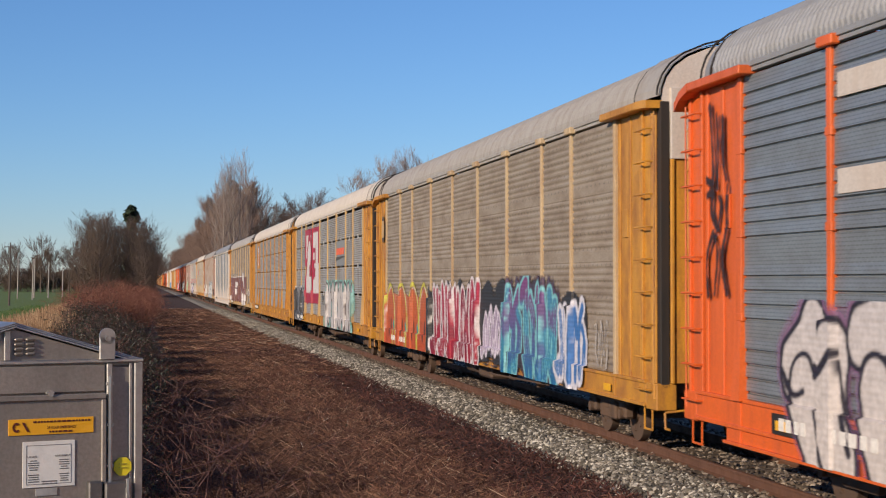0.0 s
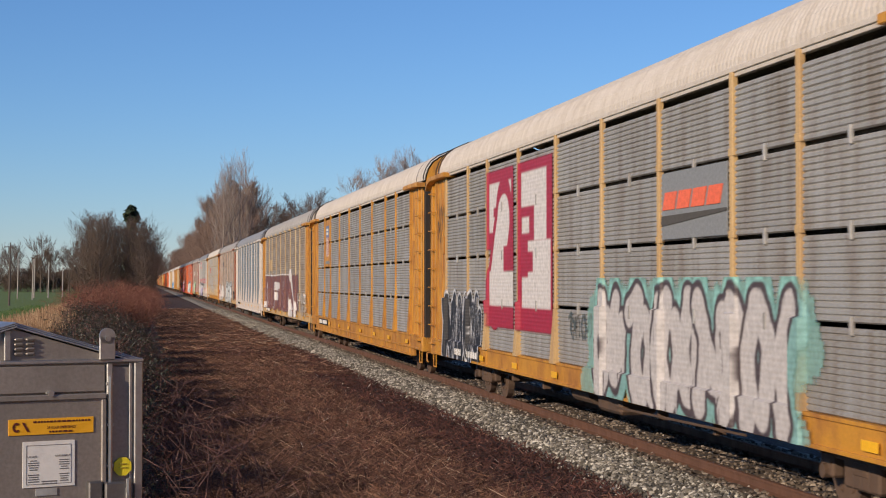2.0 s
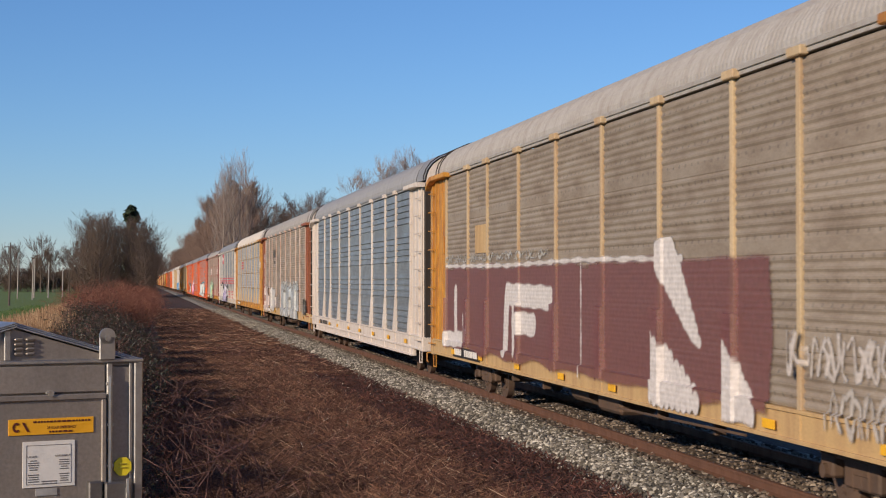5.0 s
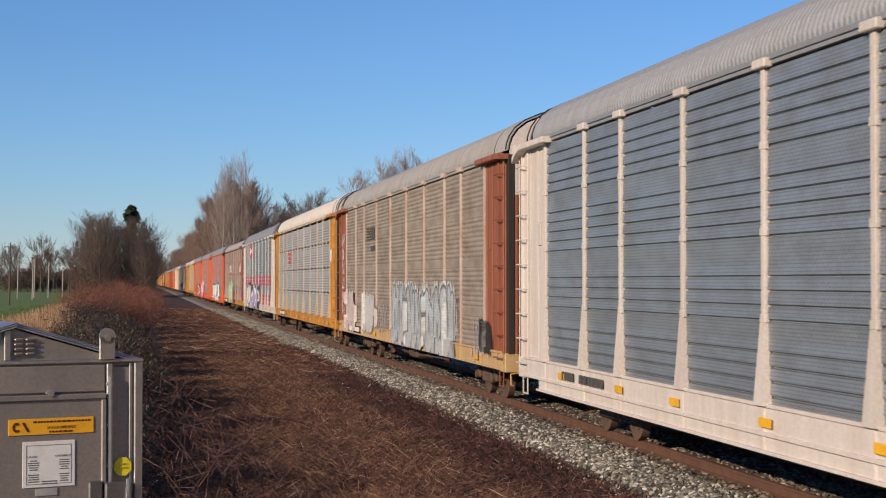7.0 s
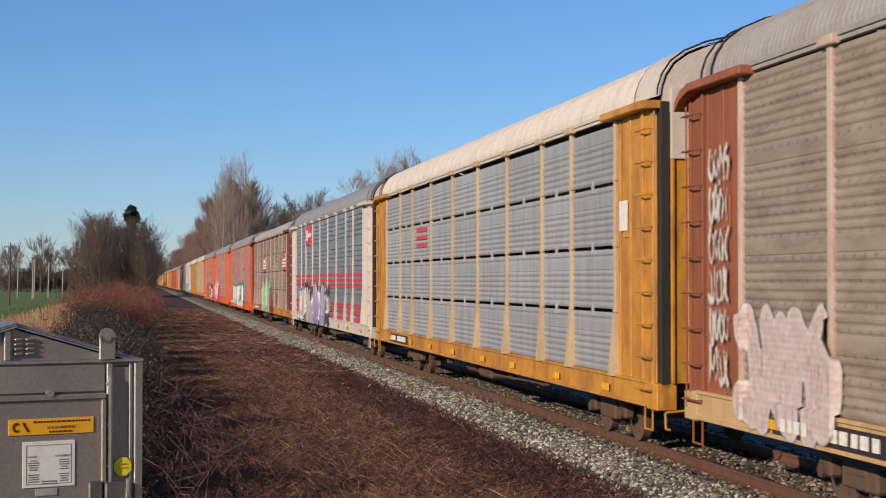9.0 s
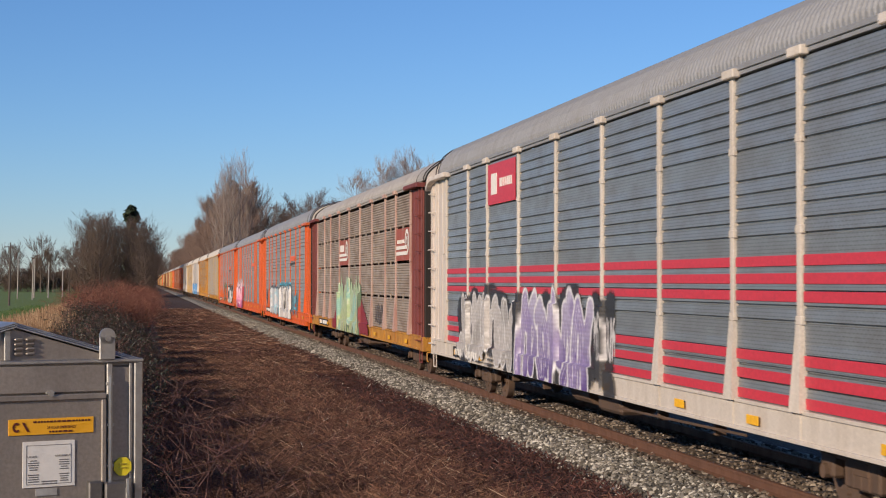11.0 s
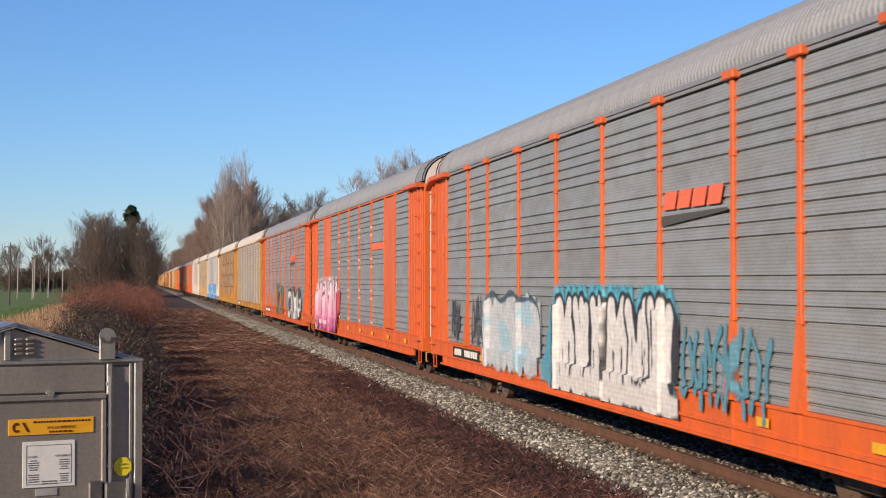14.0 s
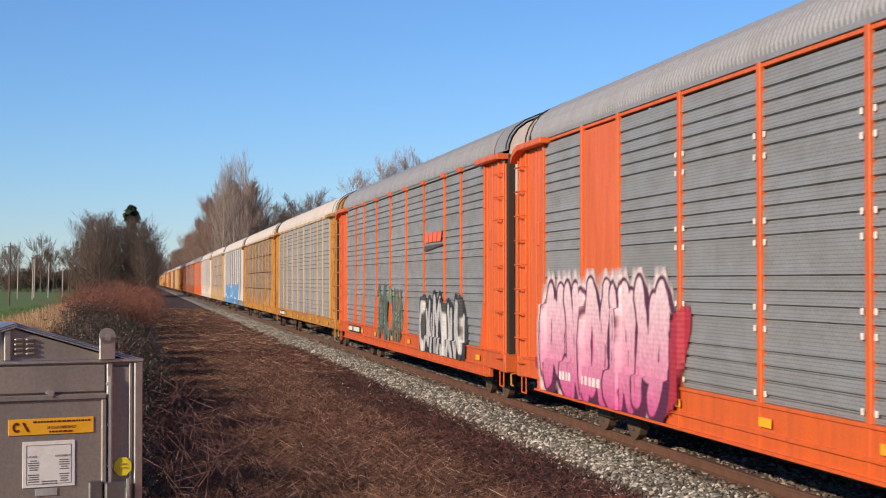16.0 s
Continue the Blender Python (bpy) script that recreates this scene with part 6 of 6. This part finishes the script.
# broad bare trees at the end of the field
b1 = bare_tree(1, BARK, TWIGS_DARK, "bare spreading deciduous tree with grey-brown twigs", height=14.0, spread=3.8, levels=4, kids=1, limbs=9, first=0.10, twig=0.014, up=0.55)
b2 = bare_tree(2, BARK, TWIGS_DARK, "bare spreading deciduous tree with brown twigs", height=12.5, spread=3.6, levels=4, kids=1, limbs=9, first=0.06, twig=0.014, up=0.5)
sow(b1, [(at(-211, 300), 300, -1.0, 1.0, 20), (at(-203, 310), 310, -1.0, 1.03, 200), (at(-186, 318), 318, -1.0, 0.96, 90), (at(-217, 330), 330, -1.0, 0.62, 140), (at(-179, 285), 285, -1, 0.85, 50)])
sow(b2, [(at(-207, 295), 295, -1.0, 1.10, 0), (at(-194, 305), 305, -1.0, 0.98, 120), (at(-184, 300), 300, -1.0, 1.08, 260), (at(-177, 290), 290, -1.0, 0.80, 40), (at(-214, 305), 305, -1, 0.88, 310), (at(-181, 330), 330, -1, 0.85, 77)])
# a row of trees far across the field
far_places = [(at(-267 + 5.2 * k + rt.uniform(-1.5, 1.5), 545 + rt.uniform(-20, 30)), 545 + rt.uniform(-20, 30), -1.0, rt.uniform(0.72, 1.08), rt.uniform(0, 360)) for k in range(16)]
b3 = bare_tree(3, BARK, TWIGS_DARK, "bare open-crowned tree at the far side of the field", height=15.0, spread=4.2, levels=3, kids=2, first=0.2, twig=0.03, up=0.6)
sow(b3, far_places)
b4 = bare_tree(9, BARK, TWIGS_DARK, "low bare tree in the distant hedgerow", height=8.0, spread=4.0, levels=3, kids=2, first=0.05, twig=0.035, up=0.2)
sow(b4, [(at(-268 + 2.0 * k, 565), 565 + rt.uniform(-10, 20), -1.0, rt.uniform(0.55, 0.9), rt.uniform(0, 360)) for k in range(46)])
# the tall row behind the train
t1 = bare_tree(4, PALE_BARK, TWIGS_PALE, "tall bare poplar with pale upright limbs behind the train", height=25.0, spread=4.6, levels=3, kids=1, limbs=4, first=0.3, twig=0.014, up=1.3, stems=1, trunk_r=0.26)
sow(t1, [(at(-134, 285), 285, -1, 0.87, 0), (at(-129, 287), 287, -1, 0.93, 80), (at(-124, 285), 285, -1, 0.92, 160), (at(-120.5, 290), 290, -1, 0.98, 210), (at(-138, 300), 300, -1, 0.80, 300), (at(-127, 310), 310, -1, 0.84, 33), (at(-116.5, 292), 292, -1, 0.97, 120), (at(-131.5, 296), 296, -1, 0.90, 250)])
t2 = bare_tree(5, BARK, TWIGS, "bare brown tree with dense fine twigs in the row", height=19.0, spread=4.6, levels=4, kids=2, first=0.06, twig=0.015, up=0.8)
t3 = bare_tree(6, BARK, TWIGS, "bare bushy tree with reddish-brown twigs in the row", height=15.0, spread=4.6, levels=4, kids=2, first=0.04, twig=0.016, up=0.6)
row2, row3 = [], []
for k in range(44):
    y = 360 + k * 15
    tall = 1.30 - 0.35 * min(1.0, k / 14)
    row2.append((19.0 + rt.uniform(-1.0, 2.5), y, -1, tall * rt.uniform(0.9, 1.08), rt.uniform(0, 360)))
    row3.append((17.0 + rt.uniform(-0.6, 1.2), y + 7, -1, 0.9 * tall * rt.uniform(0.85, 1.1), rt.uniform(0, 360)))
sow(t2, row2)
sow(t3, row3 + [(at(-176 + 2.5 * k, 700), 900 + 12 * k, -1, 1.1, 30 * k) for k in range(5)])
# wood farther to the side of the track
t4 = bare_tree(7, BARK, TWIGS_DARK, "bare tree at the edge of the wood", height=19.0, spread=5.0, levels=3, kids=2, first=0.15, twig=0.018, up=0.7)
sow(t4, [(at(-120 + 6.0 * k, 350), 350 + rt.uniform(-15, 40), -1, rt.uniform(0.92, 1.08), rt.uniform(0, 360)) for k in range(13)] + [(at(-122 + 3.6 * k, 420), 420 + rt.uniform(-15, 40), -1, rt.uniform(1.0, 1.2), rt.uniform(0, 360)) for k in range(20)])
t5 = bare_tree(8, PALE_BARK, TWIGS_PALE, "tall bare tree with a rounded fan of fine twigs", height=24.0, spread=5.0, levels=4, kids=2, limbs=3, first=0.45, twig=0.011, up=0.7)
sow(t5, [(at(-54, 330), 330, -1, 0.96, 0), (at(-31, 300), 300, -1, 0.98, 90), (at(-16, 300), 304, -1, 1.04, 200), (at(-23, 320), 320, -1, 1.0, 290)])


def conifer():
    """Dark evergreen: drooping whorls of needle clumps round a straight trunk."""
    rng = np.random.default_rng(5)
    root = new("conifer")
    tagged(root, "dark green conifer with a pointed top among bare trees", "tree")
    tr = new("trunk", stems_mesh("trunk", [(0, 0, -0.5)], [(0, 0, 15.5)], 0.25, 0.04, BARK, 8))
    tr.parent = root
    pts = []
    for i in range(2600):
        z = 1.5 + 14.2 * rng.random() ** 0.9
        r = max(0.25, (16.0 - z) * 0.20) * (0.65 + 0.35 * math.sin(z * 5.0)) * rng.random() ** 0.5
        if z > 13.2:
            r = min(1.0, 0.25 + (15.8 - z) * 0.6) * rng.random() ** 0.5
        a = rng.random() * 6.283
        pts.append((r * math.cos(a), r * math.sin(a), z - 0.25 * r))
    cr = new("crown", leaves_mesh("crown", np.array(pts), 0.34, rng, islands("needles", [(0.0, (0.012, 0.022, 0.012)), (0.6, (0.03, 0.05, 0.022)), (1.0, (0.06, 0.075, 0.035))], 0.8)))
    cr.parent = root
    root.matrix_basis = pose(at(-187.5, 325), 325, -1, 0, 0, 0) @ Matrix.Diagonal((1.5, 1.5, 1.15, 1))


conifer()


def shrub(seed, name, label, stem_mat, leaf_mat, width, height, stems, leaves, leaf_size, stiff=0.5):
    """Tangle of arching canes, with leaves along them."""
    rng = np.random.default_rng(seed)
    a, b, r0, pts = [], [], [], []
    for i in range(stems):
        ang, rad = rng.random() * 6.283, width * 0.55 * math.sqrt(rng.random())
        p = np.array([rad * math.cos(ang), rad * math.sin(ang), -0.1])
        d = np.array([rng.normal() * 0.35, rng.normal() * 0.35, 1.0])
        L = height * (0.75 + 0.5 * rng.random())
        for k in range(7):
            d = d + np.array([rng.normal() * 0.22, rng.normal() * 0.22, -0.17 * (1 - stiff) * k])
            d /= np.linalg.norm(d)
            q = p + d * L / 6
            if q[2] < 0.05:
                break
            a.append(p), b.append(q), r0.append(0.010 * (1 - k / 9))
            for _ in range(2):
                s = q + rng.normal(size=3) * 0.14
                a.append(q), b.append(s), r0.append(0.004)
            m = int(leaves / (stems * 7) + rng.random())
            for _ in range(m):
                pts.append(p + (q - p) * rng.random() + rng.normal(size=3) * 0.13)
            p = q
    root = new(name)
    tagged(root, label, "shrub", "roadside shrubs")
    ob = new("cane_tangle", stems_mesh("cane_tangle", a, b, r0, np.array(r0) * 0.7, stem_mat))
    ob.parent = root
    if leaves:
        ob = new("leaves", leaves_mesh("leaves", np.array(pts), leaf_size, rng, leaf_mat))
        ob.parent = root
    return root


# the palest stop colours a few leaves as glints
LEAF = islands("bramble_leaf", [(0.0, (0.008, 0.011, 0.006)), (0.6, (0.02, 0.026, 0.012)), (0.92, (0.05, 0.048, 0.026)), (0.975, (0.11, 0.06, 0.035)), (1.0, (0.30, 0.28, 0.24))], 0.5)
CANE = islands("bramble_cane", [(0.0, (0.03, 0.013, 0.011)), (0.6, (0.09, 0.036, 0.03)), (1.0, (0.22, 0.11, 0.085))], 0.7)
s1 = shrub(21, "bramble", "dense dark green bramble thicket with pale glinting leaves", CANE, LEAF, 0.95, 1.4, 150, 16000, 0.026)
s2 = shrub(22, "bramble", "dense bramble thicket of brown canes and dark leaves", CANE, LEAF, 0.95, 1.2, 150, 12000, 0.027)


def gz(x, y):
    return ground_height(x, y)


def plant(first, xy, lo, hi, seed):
    r = random.Random(seed)
    sow(first, [(x, y, gz(x, y), r.uniform(lo, hi), r.uniform(0, 360)) for x, y in xy])


plant(s1, [(-0.62 - 0.017 * y + 0.22 * math.sin(y * 1.9), y) for y in (19, 22, 25, 28)], 0.66, 0.8, 5)
s1b = copy_thing(s1, Matrix())
plant(s1b, [(-0.62 - 0.017 * y + 0.22 * math.sin(y * 1.9), y) for y in (31, 34, 37, 40, 44, 48, 52, 57, 62)] + [(-0.15 - 0.013 * y + 0.2 * math.sin(y * 1.3), y) for y in (36, 43, 50, 56, 64)], 0.75, 1.0, 2)
plant(s2, [(-0.55 + 0.22 * math.sin(y * 2.3), y) for y in (16.0, 18.0, 20.0, 22.0, 24.5, 27, 30, 33, 36, 40, 45, 50, 56, 63, 70)], 0.5, 0.74, 3)
s3 = shrub(23, "twig_thicket", "leafless thicket of reddish-brown twigs beside the line", TWIGS_RED, LEAF, 2.4, 2.0, 260, 0, 0.03, 0.8)
plant(s3, [(-2.6 + 0.4 * rt.uniform(-1, 1) + 0.010 * y, y) for y in range(72, 250, 7)] + [(-1.5 + 0.4 * rt.uniform(-1, 1) + 0.006 * y, y) for y in range(80, 250, 9)] + [(-5.4 + 0.016 * y, y) for y in range(110, 260, 12)], 0.70, 0.98, 4)
s4 = shrub(24, "red_cane_clump", "thin clump of reddish leafless canes with few leaves", CANE, LEAF, 0.6, 0.85, 22, 40, 0.03, 0.75)
plant(s4, [(0.45, 16.2), (0.6, 18.0), (0.95, 20.4), (0.55, 21.5), (0.75, 24), (0.35, 23.0), (0.5, 27.0), (1.05, 22.5), (0.85, 25.5), (0.5, 30), (0.9, 21.0), (1.2, 21.6)], 1.05, 1.4, 6)


# ---------------------------------------------------------------- ground cover
def litter(name, label, count, region, length, rad, mat, seed, lift):
    """Cut, lying stems scattered over a strip, in one mesh."""
    rng = np.random.default_rng(seed)
    p = region(rng, count)
    z = np.array([ground_height(x, y) for x, y in p])
    ang = rng.random(count) * 6.283
    tilt = np.abs(rng.normal(size=count)) * lift
    L = length * (0.4 + rng.random(count))
    d = np.stack([np.cos(ang) * np.cos(tilt), np.sin(ang) * np.cos(tilt), np.sin(tilt)], -1)
    a = np.stack([p[:, 0], p[:, 1], z + 0.01 + 0.07 * rng.random(count)], -1)
    r = rad * (0.5 + rng.random(count))
    ob = new(name, stems_mesh(name, a, a + d * L[:, None], r, r * 0.5, mat))
    return tagged(ob, label, "ground cover", kind="stuff")


def strip(y0, y1, power, x0, x1):
    def f(rng, k):
        y = y0 + (y1 - y0) * rng.random(k) ** power
        x = x0 + (x1 - x0) * rng.random(k)
        x = np.where((x > 4.2) & (rng.random(k) < 0.35), x - rng.random(k) * 2.0, x)
        return np.stack([x, y], -1)
    return f


DEAD = islands("dead_stems", [(0.0, (0.04, 0.018, 0.012)), (0.45, (0.11, 0.05, 0.031)), (0.8, (0.215, 0.108, 0.065)), (0.95, (0.33, 0.195, 0.125)), (1.0, (0.45, 0.34, 0.24))], 0.85)
DARK_LITTER = islands("dark_litter", [(0.0, (0.022, 0.009, 0.008)), (0.5, (0.06, 0.022, 0.017)), (0.9, (0.11, 0.04, 0.03)), (0.99, (0.20, 0.10, 0.07)), (1.0, (0.5, 0.47, 0.42))], 0.85)
litter("dead_brush", "cut reddish-brown brush lying beside the ballast", 105000, strip(17, 62, 1.5, 0.3, 4.9), 0.25, 0.0045, DEAD, 31, 0.3)
litter("dead_brush", "brown cut brush along the line farther off", 40000, strip(50, 170, 1.6, 0.9, 6.2), 0.4, 0.009, DEAD, 32, 0.12)
litter("leaf_litter", "dark red-brown crumbled litter along the stones", 50000, strip(17, 70, 1.5, 2.6, 6.6), 0.11, 0.009, DARK_LITTER, 35, 0.5)
DRY = islands("dry_grass", [(0.0, (0.17, 0.095, 0.05)), (0.5, (0.30, 0.185, 0.10)), (1.0, (0.46, 0.32, 0.19))], 0.85)
litter("dry_grass", "tall dry tan grass on the bank", 26000, strip(52, 150, 1.2, -5.2, -2.4), 0.65, 0.013, DRY, 33, 1.3)
GREEN = islands("field_grass", [(0.0, (0.03, 0.07, 0.012)), (0.7, (0.07, 0.14, 0.025)), (1.0, (0.14, 0.18, 0.05))], 0.8)
litter("field_grass", "green grass tufts at the edge of the field", 9000, strip(90, 240, 1.2, -16, -6.5), 0.3, 0.014, GREEN, 34, 1.2)


# ---------------------------------------------------------------- poles
def utility_pole(x, y, h, r, mat, label, arm=False):
    root = new("utility_pole")
    tagged(root, label, "utility pole", "poles in the field")
    bm = bmesh.new()
    rod(bm, (0, 0, -0.4), (0.02 * h, 0, h), r, r * 0.65, 8)
    part("shaft", bm, mat, root)
    if arm:
        bm = bmesh.new()
        box(bm, -0.9, 0.9, -0.05, 0.05, h - 0.7, h - 0.58, 0.01)
        part("crossarm", bm, mat, root, m=pose(0.02 * h, 0, 0))
    root.matrix_basis = pose(x, y, -1.0)
    return root


POLE_D = bark("dark_pole_wood", (0.075, 0.06, 0.05), (0.14, 0.11, 0.09))
POLE_L = bark("pale_pole_wood", (0.36, 0.33, 0.30), (0.24, 0.21, 0.18))
utility_pole(at(-261, 250), 250, 9.2, 0.16, POLE_D, "dark wooden utility pole in the green field", True)
for px, y, h, m_ in ((-256, 350, 8.3, POLE_L), (-247, 330, 7.8, POLE_L), (-237.5, 360, 7.6, POLE_L), (-246, 360, 8.2, POLE_L), (-229, 380, 7.4, POLE_L), (-225, 420, 7.8, POLE_D)):
    utility_pole(at(px, y), y, h, 0.15, m_, "weathered wooden pole standing in the field")



# ---------------------------------------------------------------- movement
def motions():
    for car, y0, wheels in CARS:
        walk(car, [(t, pose(TRACK, y0 - SPEED * t, 0)) for t in (0.0, 4.0, 8.0, 12.0, 16.0)])
        for w, home in wheels:
            step = 1.0 / FPS
            walk(w, [(k * step, Matrix.Translation(home) @ pose(0, 0, 0, -math.degrees(SPEED * k * step / 0.42), 0, 0)) for k in range(0, 481)])


motions()
